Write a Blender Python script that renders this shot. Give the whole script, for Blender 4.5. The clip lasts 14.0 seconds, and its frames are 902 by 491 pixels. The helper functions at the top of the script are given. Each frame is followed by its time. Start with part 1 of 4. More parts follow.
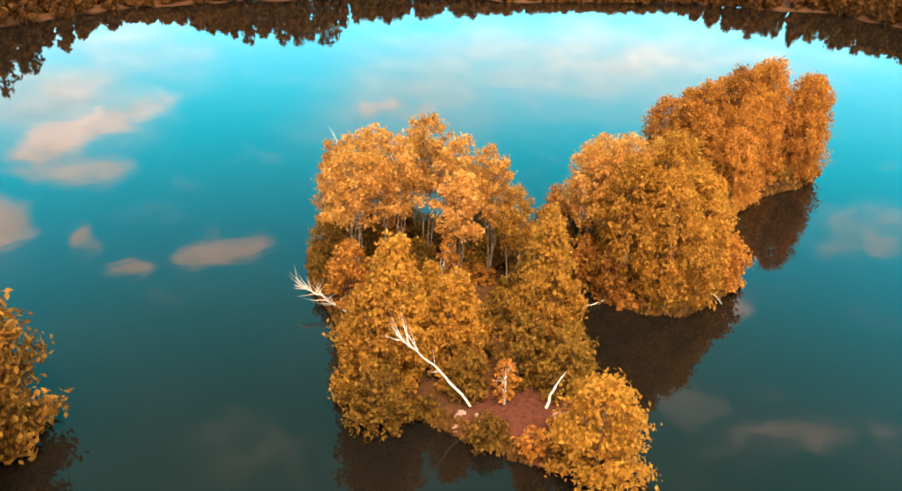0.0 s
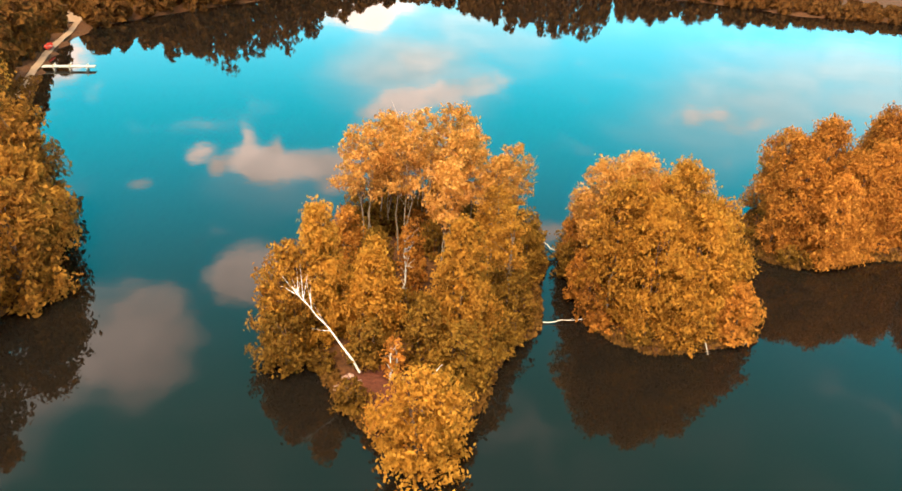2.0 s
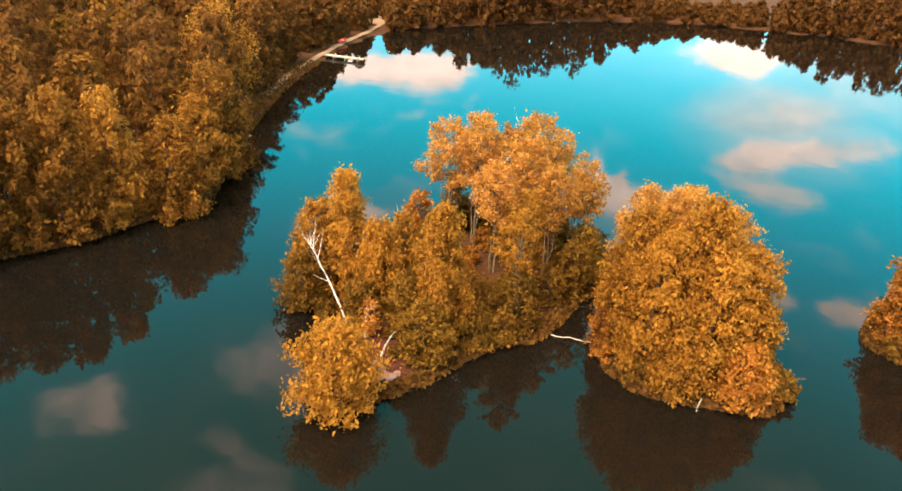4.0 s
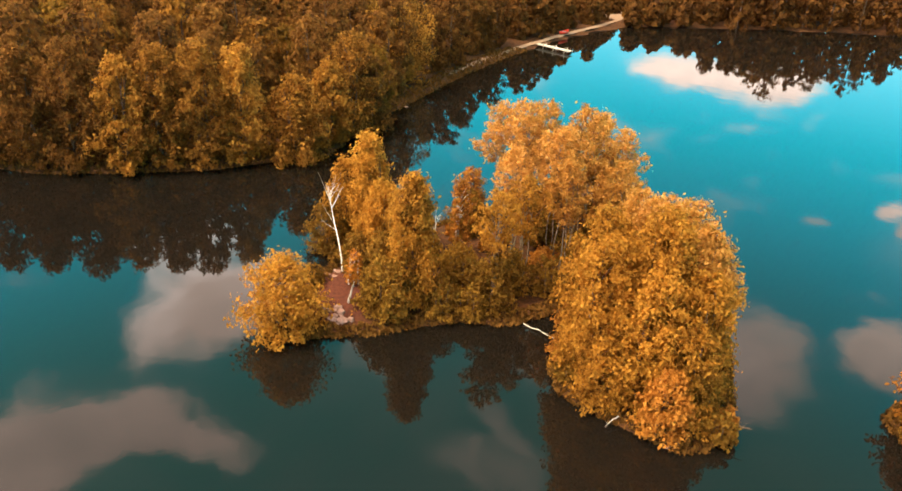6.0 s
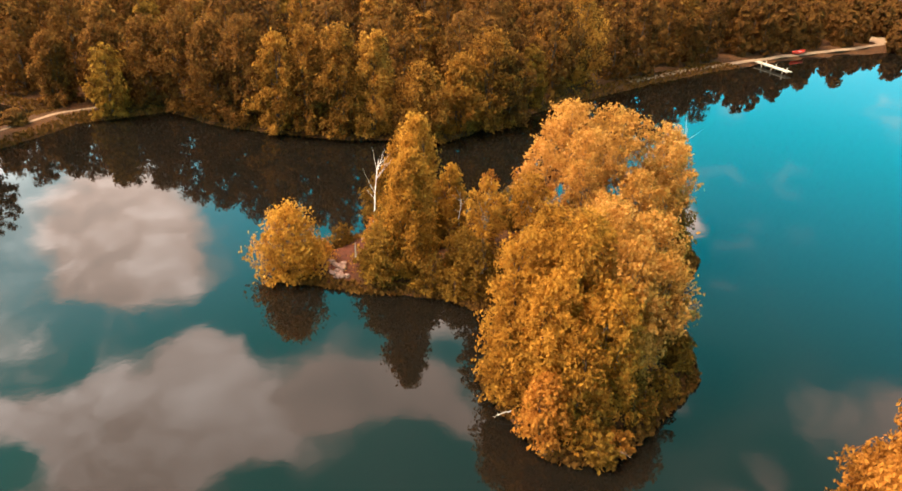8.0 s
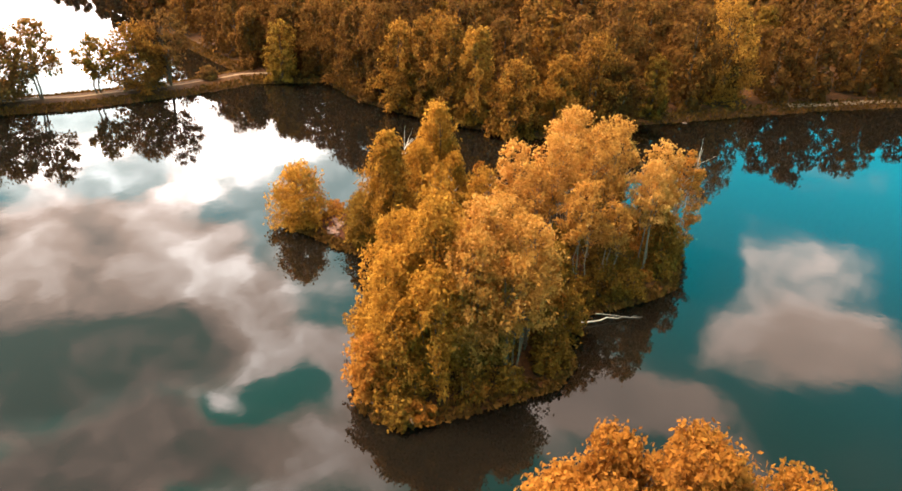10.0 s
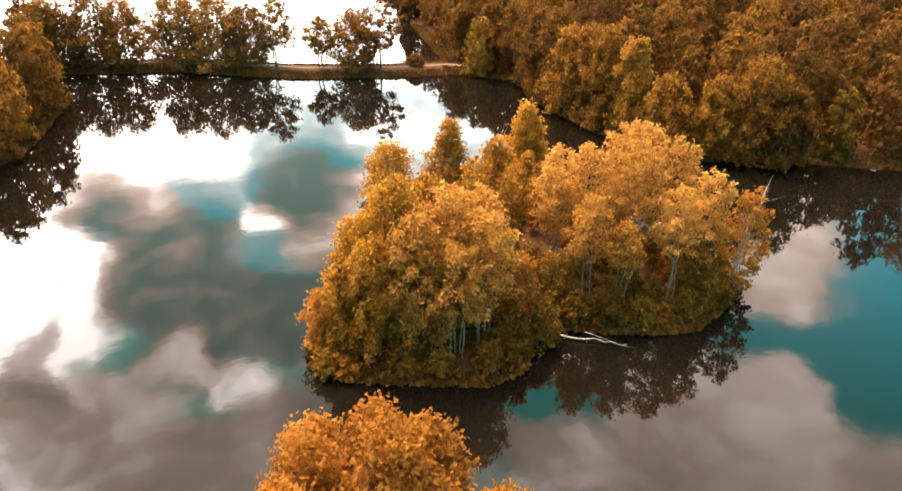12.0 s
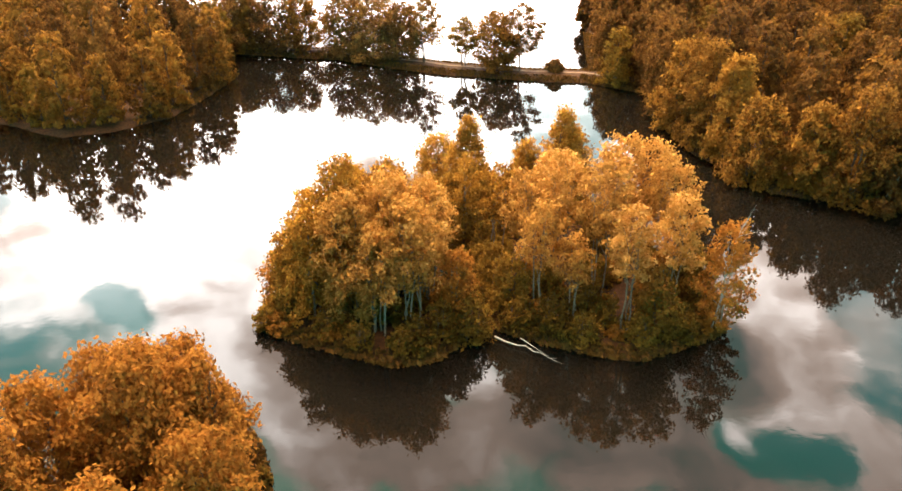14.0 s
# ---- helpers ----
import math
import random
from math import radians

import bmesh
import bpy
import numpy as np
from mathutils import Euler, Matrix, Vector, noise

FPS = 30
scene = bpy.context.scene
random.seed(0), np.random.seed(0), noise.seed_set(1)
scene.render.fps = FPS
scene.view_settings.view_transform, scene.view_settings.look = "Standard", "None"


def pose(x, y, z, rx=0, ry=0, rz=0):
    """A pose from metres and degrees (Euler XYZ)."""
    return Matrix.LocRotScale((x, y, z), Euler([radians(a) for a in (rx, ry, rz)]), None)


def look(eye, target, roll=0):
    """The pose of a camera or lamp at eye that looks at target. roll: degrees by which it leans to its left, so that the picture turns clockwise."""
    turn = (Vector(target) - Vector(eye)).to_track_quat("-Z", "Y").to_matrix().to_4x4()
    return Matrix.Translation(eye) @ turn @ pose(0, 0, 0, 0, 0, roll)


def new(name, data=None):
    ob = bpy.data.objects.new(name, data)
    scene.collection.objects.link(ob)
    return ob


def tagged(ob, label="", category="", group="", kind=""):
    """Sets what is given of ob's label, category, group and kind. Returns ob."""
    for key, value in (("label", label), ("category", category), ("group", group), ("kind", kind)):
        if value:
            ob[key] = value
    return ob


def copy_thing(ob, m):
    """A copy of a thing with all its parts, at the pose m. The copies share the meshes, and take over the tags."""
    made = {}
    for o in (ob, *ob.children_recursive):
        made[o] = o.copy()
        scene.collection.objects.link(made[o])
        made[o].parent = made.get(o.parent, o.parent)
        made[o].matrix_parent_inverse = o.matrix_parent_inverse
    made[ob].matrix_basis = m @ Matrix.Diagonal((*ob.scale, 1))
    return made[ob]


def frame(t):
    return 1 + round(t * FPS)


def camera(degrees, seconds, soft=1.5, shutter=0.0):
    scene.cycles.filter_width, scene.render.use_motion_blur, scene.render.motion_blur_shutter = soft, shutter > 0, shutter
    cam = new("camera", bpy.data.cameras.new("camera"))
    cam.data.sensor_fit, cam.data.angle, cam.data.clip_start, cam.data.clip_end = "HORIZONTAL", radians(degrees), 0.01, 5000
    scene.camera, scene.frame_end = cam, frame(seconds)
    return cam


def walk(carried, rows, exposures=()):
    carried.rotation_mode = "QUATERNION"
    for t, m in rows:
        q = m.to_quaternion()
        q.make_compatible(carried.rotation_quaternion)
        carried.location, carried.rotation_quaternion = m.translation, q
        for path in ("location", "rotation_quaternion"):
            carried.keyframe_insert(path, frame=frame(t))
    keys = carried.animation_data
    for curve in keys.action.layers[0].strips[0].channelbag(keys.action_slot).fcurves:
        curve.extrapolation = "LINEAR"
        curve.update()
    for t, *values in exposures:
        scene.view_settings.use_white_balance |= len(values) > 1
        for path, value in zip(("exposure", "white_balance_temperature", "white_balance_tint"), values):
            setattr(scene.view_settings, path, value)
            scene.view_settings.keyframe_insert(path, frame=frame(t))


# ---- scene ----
cam = camera(62.2, 14.0, soft=1.6)
PATH = [
    (0, (3.689, 1.089, 28.271), (3.694, 2.893, 27.409), 1.7),
    (0.5, (9.028, 0.854, 28.558), (8.862, 2.645, 27.684), 2.3),
    (1, (15.06, 1.25, 28.853), (14.719, 3.013, 27.972), 2.6),
    (1.5, (20.02, 2.143, 28.999), (19.527, 3.868, 28.116), 2.7),
    (2, (25.959, 4.058, 29.383), (25.22, 5.684, 28.483), 2.9),
    (2.5, (31.058, 6.373, 29.584), (30.1, 7.875, 28.676), 2.6),
    (3, (36.099, 8.439, 28.808), (34.955, 9.825, 27.93), 3.2),
    (5.5, (53.984, 28.363, 29.583), (52.31, 28.965, 28.67), 3.1),
    (6, (56.278, 33.43, 29.655), (54.547, 33.833, 28.737), 3.3),
    (6.5, (57.964, 38.482, 29.81), (56.203, 38.697, 28.887), 2.8),
    (7, (59.047, 44.132, 29.683), (57.273, 44.14, 28.76), 2.6),
    (7.5, (59.499, 49.305, 29.541), (57.734, 49.119, 28.619), 2.3),
    (10, (52.991, 80.43, 31.529), (51.582, 79.377, 30.578), 1.4),
    (10.5, (49.913, 85.115, 31.559), (48.65, 83.89, 30.609), 1.2),
    (11, (45.962, 89.677, 31.43), (44.885, 88.284, 30.482), 0.9),
    (11.5, (41.873, 93.23, 31.227), (40.951, 91.726, 30.284), 0.8),
    (12, (37.569, 96.693, 31.468), (36.771, 95.12, 30.525), 0.7),
    (12.5, (32.775, 99.452, 31.441), (32.087, 97.827, 30.5), 0.7),
    (13, (27.782, 101.76, 31.229), (27.222, 100.083, 30.294), 0.4),
    (13.5, (22.898, 103.311, 30.944), (22.511, 101.583, 30.015), 0.3),
    (14, (17.766, 104.5, 30.815), (17.588, 102.734, 29.894), -0.1),
]
walk(cam, [(t, look(eye, target, roll)) for t, eye, target, roll in PATH], exposures=((0, 2.4), (3, 2.34), (6.5, 2.32), (10, 2.4), (12, 2.47), (14, 2.47)))

# ---- world and sun ----
SUN_TO = Vector((0.08, -0.50, 0.86)).normalized()


class Nodes:
    """Short ways to build a node tree."""

    def __init__(self, tree):
        self.tree = tree
        tree.nodes.clear()

    def add(self, kind):
        return self.tree.nodes.new(kind)

    def link(self, a, b):
        self.tree.links.new(a, b)

    def put(self, socket, value):
        if isinstance(value, bpy.types.NodeSocket):
            self.link(value, socket)
        else:
            socket.default_value = value

    def math(self, op, a, b=0.0, clamp=False):
        n = self.add("ShaderNodeMath")
        n.operation, n.use_clamp = op, clamp
        self.put(n.inputs[0], a)
        self.put(n.inputs[1], b)
        return n.outputs[0]

    def grow(self, total, value, share):
        """total + value * share, for vectors"""
        n = self.add("ShaderNodeVectorMath")
        n.operation = "MULTIPLY_ADD"
        self.put(n.inputs[0], value)
        self.put(n.inputs[1], share)
        self.put(n.inputs[2], total)
        return n.outputs[0]

    def vec(self, op, a, b=None):
        n = self.add("ShaderNodeVectorMath")
        n.operation = op
        self.put(n.inputs[0], a)
        if b is not None:
            self.put(n.inputs[1], b)
        return n.outputs["Value"] if op in ("DOT_PRODUCT", "LENGTH") else n.outputs["Vector"]

    def mix(self, fac, a, b, blend="MIX"):
        n = self.add("ShaderNodeMix")
        n.data_type, n.blend_type = "RGBA", blend
        self.put(n.inputs[0], fac)
        self.put(n.inputs[6], a if isinstance(a, bpy.types.NodeSocket) else (*a, 1))
        self.put(n.inputs[7], b if isinstance(b, bpy.types.NodeSocket) else (*b, 1))
        return n.outputs[2]

    def noise(self, vector, scale, detail=3.0, rough=0.55, distort=0.0):
        n = self.add("ShaderNodeTexNoise")
        if vector is not None:
            self.link(vector, n.inputs["Vector"])
        n.inputs["Scale"].default_value, n.inputs["Detail"].default_value = scale, detail
        n.inputs["Roughness"].default_value, n.inputs["Distortion"].default_value = rough, distort
        return n.outputs["Fac"]

    def step(self, value, low, high):
        n = self.add("ShaderNodeMapRange")
        n.interpolation_type = "SMOOTHSTEP"
        self.put(n.inputs[0], value)
        self.put(n.inputs[1], low)
        self.put(n.inputs[2], high)
        return n.outputs[0]


def build_world():
    world = bpy.data.worlds.new("sky")
    scene.world = world
    world.use_nodes = True
    n = Nodes(world.node_tree)
    sky = n.add("ShaderNodeTexSky")
    sky.sky_type, sky.sun_disc = "NISHITA", False
    sky.sun_elevation = math.asin(SUN_TO.z)
    sky.sun_rotation = math.atan2(SUN_TO.x, SUN_TO.y)
    way = n.vec("NORMALIZE", n.add("ShaderNodeTexCoord").outputs["Generated"])
    parts = n.add("ShaderNodeSeparateXYZ")
    n.link(way, parts.inputs[0])
    tint = n.mix(n.step(parts.outputs[2], 0.12, 0.34), SKY_LOW, SKY_MID)
    tint = n.mix(n.step(parts.outputs[2], 0.34, 0.66), tint, SKY_HIGH)
    clear = n.mix(1.0, sky.outputs[0], tint, "MULTIPLY")
    south = n.step(n.vec("DOT_PRODUCT", way, (0.30, -0.954, 0.0)), 0.05, 0.5)
    # clouds lie on a flat layer, so that they crowd together towards the horizon
    rise = n.math("ADD", n.math("MAXIMUM", parts.outputs[2], 0.0), 0.16)
    flat = n.add("ShaderNodeCombineXYZ")
    n.link(n.math("DIVIDE", parts.outputs[0], rise), flat.inputs[0])
    n.link(n.math("DIVIDE", parts.outputs[1], rise), flat.inputs[1])
    layer = flat.outputs[0]
    bent = n.add("ShaderNodeTexNoise")
    n.link(layer, bent.inputs["Vector"])
    bent.inputs["Scale"].default_value, bent.inputs["Detail"].default_value = 5.5, 5.0
    shift = n.vec("MULTIPLY", n.vec("SUBTRACT", bent.outputs["Color"], (0.5, 0.5, 0.5)), (0.22, 0.22, 0.0))
    layer = n.vec("ADD", layer, shift)
    fine = n.math("SUBTRACT", n.noise(layer, 4.6, 4.0, 0.5), 0.5)
    curl = n.math("SUBTRACT", n.noise(layer, 10.0, 4.0, 0.55), 0.5)

    def spot(place, u, v, a, b, turn, outer=1.4, inner=0.3):
        """One where a soft oval on the cloud layer is, nought outside it."""
        m = n.add("ShaderNodeMapping")
        m.vector_type = "TEXTURE"
        n.link(place, m.inputs["Vector"])
        m.inputs["Location"].default_value = (u, v, 0.0)
        m.inputs["Rotation"].default_value = (0.0, 0.0, radians(turn))
        m.inputs["Scale"].default_value = (a, b, 1.0)
        return n.step(n.vec("LENGTH", m.outputs[0]), outer, inner)

    # far to the south the bank of cloud is closed; elsewhere only the clouds listed below stand
    low = n.math("MULTIPLY", n.step(parts.outputs[2], 0.30, 0.16), south)
    cover = n.math("ADD", n.math("MULTIPLY", south, 0.46), low)
    weight = n.math("ADD", n.math("MULTIPLY", low, 1.5), 0.12)
    level = n.math("ADD", n.math("MULTIPLY", low, 5.2), n.math("ADD", n.math("MULTIPLY", south, 0.17), 0.12))
    total = n.add("ShaderNodeCombineXYZ")
    for k, value in enumerate((cover, weight, level)):
        n.link(value, total.inputs[k])
    total = total.outputs[0]
    for u, v, a, b, turn, amount, light in CLOUDS_NORTH + CLOUDS_NORTHWEST + CLOUDS_WEST + CLOUDS_SOUTHWEST + BANK_WEST + BANK_MIDDLE + BANK_EAST:
        # the tiny share of the sum so far makes the clouds follow one after the other, which keeps the shader small
        place = n.grow(layer, total, (1e-8, 1e-8, 0.0))
        total = n.grow(total, spot(place, u, v, a, b, turn), (amount, float(amount > 0), light))
    split = n.add("ShaderNodeSeparateXYZ")
    n.link(total, split.inputs[0])
    cover, weight, level = split.outputs
    ragged = n.math("ADD", n.math("MULTIPLY", fine, 1.5), n.math("MULTIPLY", curl, 0.9))
    mask = n.step(n.math("ADD", cover, ragged), 0.06, 1.02)
    level = n.math("DIVIDE", level, weight)
    level = n.math("ADD", level, n.math("MULTIPLY", n.math("ADD", fine, curl), n.math("ADD", n.math("MULTIPLY", south, 2.6), 1.0)))
    lit = CLOUD_TONES[0]
    for k, tone in enumerate(CLOUD_TONES[1:]):
        lit = n.mix(n.math("SUBTRACT", level, float(k), True), lit, tone)
    veil = 0.0
    for u, v, a, b, turn, amount in VEILS:
        veil = n.math("MAXIMUM", veil, n.math("MULTIPLY", spot(layer, u, v, a, b, turn, 1.7, 0.0), n.math("MULTIPLY", n.math("ADD", fine, 1.0), amount)))
    # haze near the horizon, thin cloud higher up, and an unseen warm layer added overhead to light the trees
    haze = n.math("MULTIPLY", n.step(parts.outputs[2], 0.30, 0.10), 0.30)
    thin = n.math("MULTIPLY", n.step(parts.outputs[2], 0.40, 0.68), n.math("ADD", n.math("MULTIPLY", fine, 0.5), 0.04))
    mask = n.math("MAXIMUM", n.math("MAXIMUM", mask, veil), n.math("MAXIMUM", haze, thin))
    mask = n.math("MAXIMUM", mask, n.math("MULTIPLY", n.math("MULTIPLY", south, n.step(parts.outputs[2], 0.62, 0.34)), 0.62))
    above = n.step(parts.outputs[2], 0.73, 0.86)
    mask = n.math("MAXIMUM", mask, n.math("MULTIPLY", above, n.math("ADD", fine, 0.95)))
    lit = n.mix(above, lit, FILL_ABOVE)
    out = n.add("ShaderNodeOutputWorld")
    back = n.add("ShaderNodeBackground")
    n.link(n.mix(mask, clear, lit), back.inputs["Color"])
    back.inputs["Strength"].default_value = 0.1
    n.link(back.outputs[0], out.inputs["Surface"])


# clouds: place on the layer, half lengths, turn, weight, brightness
CLOUDS_NORTH = [
    (-1.01, 2.02, 0.30, 0.11, -121, 1, 1.4), (-0.96, 1.76, 0.17, 0.12, 145, 0.45, 1), (-1.16, 1.43, 0.13, 0.04, 121, 1, 1), (-1.02, 1.49, 0.12, 0.09, 136, 1, 1),
    (-1.24, 1.34, 0.05, 0.04, 101, 0.9, 1), (-0.78, 1.48, 0.04, 0.04, 142, 0.9, 1), (-0.67, 1.36, 0.07, 0.04, 149, 1, 1), (-0.87, 1.01, 0.10, 0.08, -100, 0.8, 0.9),
    (-0.50, 1.47, 0.09, 0.05, -156, 1, 1), (-0.30, 0.94, 0.14, 0.08, 178, 0.5, 0.9), (-0.16, 2.28, 0.17, 0.10, -174, 0.7, 1), (-1.60, 2.56, 0.25, 0.19, 105, 1.1, 1.5),
    (-2.07, 1.56, 0.17, 0.09, 134, 1, 1.4),
]
CLOUDS_NORTHWEST = [
    (-0.92, 0.79, 0.17, 0.08, 137, 0.75, 0.9), (0.52, 1.32, 0.14, 0.07, -144, 0.7, 1), (0.40, 1.07, 0.08, 0.07, 67, 0.55, 0.9), (0.95, 1.53, 0.19, 0.10, -141, 0.55, 1),
    (0.53, 0.95, 0.11, 0.07, -168, 0.5, 0.9), (-1.34, 1.16, 0.04, 0.03, -156, 0.8, 1), (-1.42, 0.85, 0.06, 0.04, -74, 1, 1.4), (-1.03, 0.56, 0.15, 0.10, 158, 0.8, 1),
    (-1.07, 0.70, 0.07, 0.04, -91, 0.7, 1), (-0.90, 0.32, 0.06, 0.04, -159, 0.7, 1.3),
    (-0.75, -0.57, 0.21, 0.06, 100, 0.9, 2.2), (-1.07, -0.91, 0.13, 0.09, 78, 0.8, 2), (-0.88, -1.41, 0.09, 0.07, 73, 1, 3.4),
    (-1.07, -0.58, 0.19, 0.11, 29, -0.8, 0),
]
CLOUDS_WEST = [
    (-1.28, -0.09, 0.13, 0.11, -104, 1, 1.75), (-1.33, 1.34, 0.06, 0.04, -92, 0.8, 1.55), (-1.27, 1.45, 0.13, 0.03, 134, 0.8, 1.65), (-1.14, 1.43, 0.09, 0.08, 118, 0.9, 1.65),
    (-0.93, 1.03, 0.09, 0.07, -108, 0.7, 1.45), (-2.17, 1.37, 0.28, 0.13, -113, 1.1, 1.55), (-0.94, -0.19, 0.17, 0.06, -112, 0.8, 1.85), (-0.82, 0.29, 0.10, 0.06, -105, 0.6, 1.55),
    (-1.61, 0.16, 0.11, 0.07, 173, 1, 2.35), (-1.09, 0.15, 0.08, 0.06, -113, 0.6, 1.55), (-1.02, 0.75, 0.15, 0.09, 127, 0.65, 1.45), (-1.43, 0.81, 0.05, 0.03, 132, 0.7, 1.45),
    (-2.20, 1.36, 0.25, 0.19, -123, 1, 1.55),
]
CLOUDS_SOUTHWEST = [
    (-1.25, -0.95, 0.32, 0.17, -125, 0.95, 2), (-0.87, -0.50, 0.27, 0.14, 118, 1, 2.5), (-0.75, -0.70, 0.05, 0.03, 88, -1, 0), (-0.98, -0.62, 0.09, 0.05, 161, 1, 2.6),
    (-1.06, 0.49, 0.15, 0.10, 127, 0.65, 1.2), (-1.44, 0.75, 0.05, 0.04, 124, 0.9, 1.2), (-0.95, -0.30, 0.16, 0.07, -96, 0.5, 0.9), (-1.40, -0.20, 0.21, 0.17, -158, 0.62, 2.8),
    (-1.44, -0.38, 0.15, 0.07, 17, -1, 0), (-1.18, -0.18, 0.12, 0.09, 119, 0.8, 2.3), (-0.93, -0.34, 0.11, 0.07, 135, 0.7, 1.3), (-0.78, -0.74, 0.12, 0.06, 179, 1, 3.1),
    (-0.71, -0.59, 0.21, 0.09, 155, 0.7, 1.9),
]
BANK_WEST = [
    (-0.66, -1.35, 0.24, 0.16, 104, 1, 2.1), (-0.73, -1.38, 0.08, 0.06, 82, 1, 3.1), (-0.73, -1.22, 0.06, 0.05, 73, 1, 3.3), (-0.48, -1.11, 0.22, 0.12, 127, 1, -0.2),
    (-0.72, -0.94, 0.18, 0.06, 49, 1, 2.8), (-0.64, -0.78, 0.07, 0.05, 156, -1.1, 0), (-0.56, -0.82, 0.04, 0.03, 95, 1, 3.3), (-0.40, -0.86, 0.19, 0.08, 129, 1, 0.8),
    (-1.14, -1.58, 0.25, 0.19, 126, 1.2, 3.8), (-0.76, -1.74, 0.16, 0.13, 107, 1, 3.5), (-0.81, -1.59, 0.08, 0.06, 77, -0.45, 0), (-0.77, -1.62, 0.09, 0.08, 99, -0.45, 0),
    (-0.49, -1.34, 0.14, 0.12, 127, 1, 2.3),
]
BANK_MIDDLE = [
    (-0.29, -1.51, 0.07, 0.06, 101, 1, 3.7), (-0.22, -1.84, 0.14, 0.10, 96, 1, 3.5), (-0.20, -1.24, 0.25, 0.11, 144, 1, -0.2), (-0.12, -1.04, 0.06, 0.05, 103, 1, 3.7),
    (-0.05, -1.14, 0.06, 0.04, 110, 1, 3.1), (-0.27, -0.89, 0.17, 0.08, 143, 1, 1.4), (0.15, -1.40, 0.22, 0.13, 93, 1.2, 4.5), (0.04, -2.16, 0.32, 0.19, 93, 1.2, 4.2),
    (-0.10, -1.36, 0.25, 0.12, 87, 1, -0.2), (-0.43, -1.58, 0.18, 0.12, 76, 1, -0.2), (0.10, -0.99, 0.11, 0.06, 147, 1, 2.1), (0.18, -1.09, 0.08, 0.05, 100, 1, 3.1),
    (0.07, -1.09, 0.10, 0.07, 123, 1, 2.6), (-0.05, -0.94, 0.12, 0.05, 148, 0.8, 1.7),
]
BANK_EAST = [
    (-0.04, -1.98, 0.38, 0.22, -165, 1.2, 4.3), (0.00, -1.69, 0.15, 0.08, 102, 1, -0.2), (-0.08, -1.65, 0.09, 0.08, 104, 1, 2.9), (0.16, -1.20, 0.13, 0.04, 80, 1, -0.2),
    (0.29, -1.16, 0.13, 0.09, 119, 1, 3.3), (0.45, -1.69, 0.49, 0.36, 99, 1.2, 4.5), (0.73, -1.47, 0.14, 0.10, 131, 1, 2.7), (0.50, -1.25, 0.09, 0.06, 120, -1.1, 0),
    (0.31, -1.21, 0.13, 0.06, 102, 1, 4), (-0.01, -0.86, 0.17, 0.07, 174, 1, 1.8), (-0.69, -1.04, 0.15, 0.07, 55, 1, 3.1), (-0.56, -0.80, 0.07, 0.05, 143, -0.95, 0),
    (-0.70, -0.81, 0.08, 0.05, -170, 1, 3.1),
    (0.13, -0.97, 0.10, 0.07, 167, 1, 3.2),
]
# thin veils: place, half lengths, turn, weight
VEILS = [
    (0.54, 2.76, 0.88, 0.50, -176, 0.7), (-1.2, 2.7, 0.4, 0.5, 20, 0.5), (-0.05, 2.50, 0.45, 0.33, 66, 0.6), (-1.18, 2.22, 0.35, 0.27, 112, 0.7), (-0.81, -1.02, 0.14, 0.09, 40, 0.75),
    (-1.01, -0.92, 0.15, 0.10, 171, -0.2), (-1.08, 1.34, 0.15, 0.13, 158, 0.25),
    (-0.89, -1.09, 0.20, 0.13, 45, 0.7),
]
SKY_LOW, SKY_MID, SKY_HIGH = (0.0, 1.20, 1.18), (0.0, 1.74, 1.38), (0.0, 1.34, 0.72)
# colour of the added overhead layer: warm fill for the foliage, never in view
FILL_ABOVE = (13.5, 10.0, 7.8)
CLOUD_TONES = [(1.9, 3.0, 2.6), (5.5, 4.6, 4.0), (10.0, 7.5, 6.2), (17.5, 14.6, 13.0), (35.0, 32.0, 30.0)]  # from grey to white
build_world()

sun = new("sun", bpy.data.lights.new("sun", "SUN"))
sun.data.energy, sun.data.angle, sun.data.color = 2.35, radians(20), (1.0, 0.86, 0.56)
sun.matrix_world = look((0, 0, 80), Vector((0, 0, 80)) - SUN_TO)


# ---- materials ----
def material(name):
    m = bpy.data.materials.new(name)
    m.use_nodes = True
    n = Nodes(m.node_tree)
    out = n.add("ShaderNodeOutputMaterial")
    bsdf = n.add("ShaderNodeBsdfPrincipled")
    bsdf.inputs["Specular IOR Level"].default_value = 0.12
    n.link(bsdf.outputs[0], out.inputs["Surface"])
    return m, n, bsdf, out


def bump(n, bsdf, height, strength, distance):
    b = n.add("ShaderNodeBump")
    b.inputs["Strength"].default_value, b.inputs["Distance"].default_value = strength, distance
    n.link(height, b.inputs["Height"])
    n.link(b.outputs[0], bsdf.inputs["Normal"])


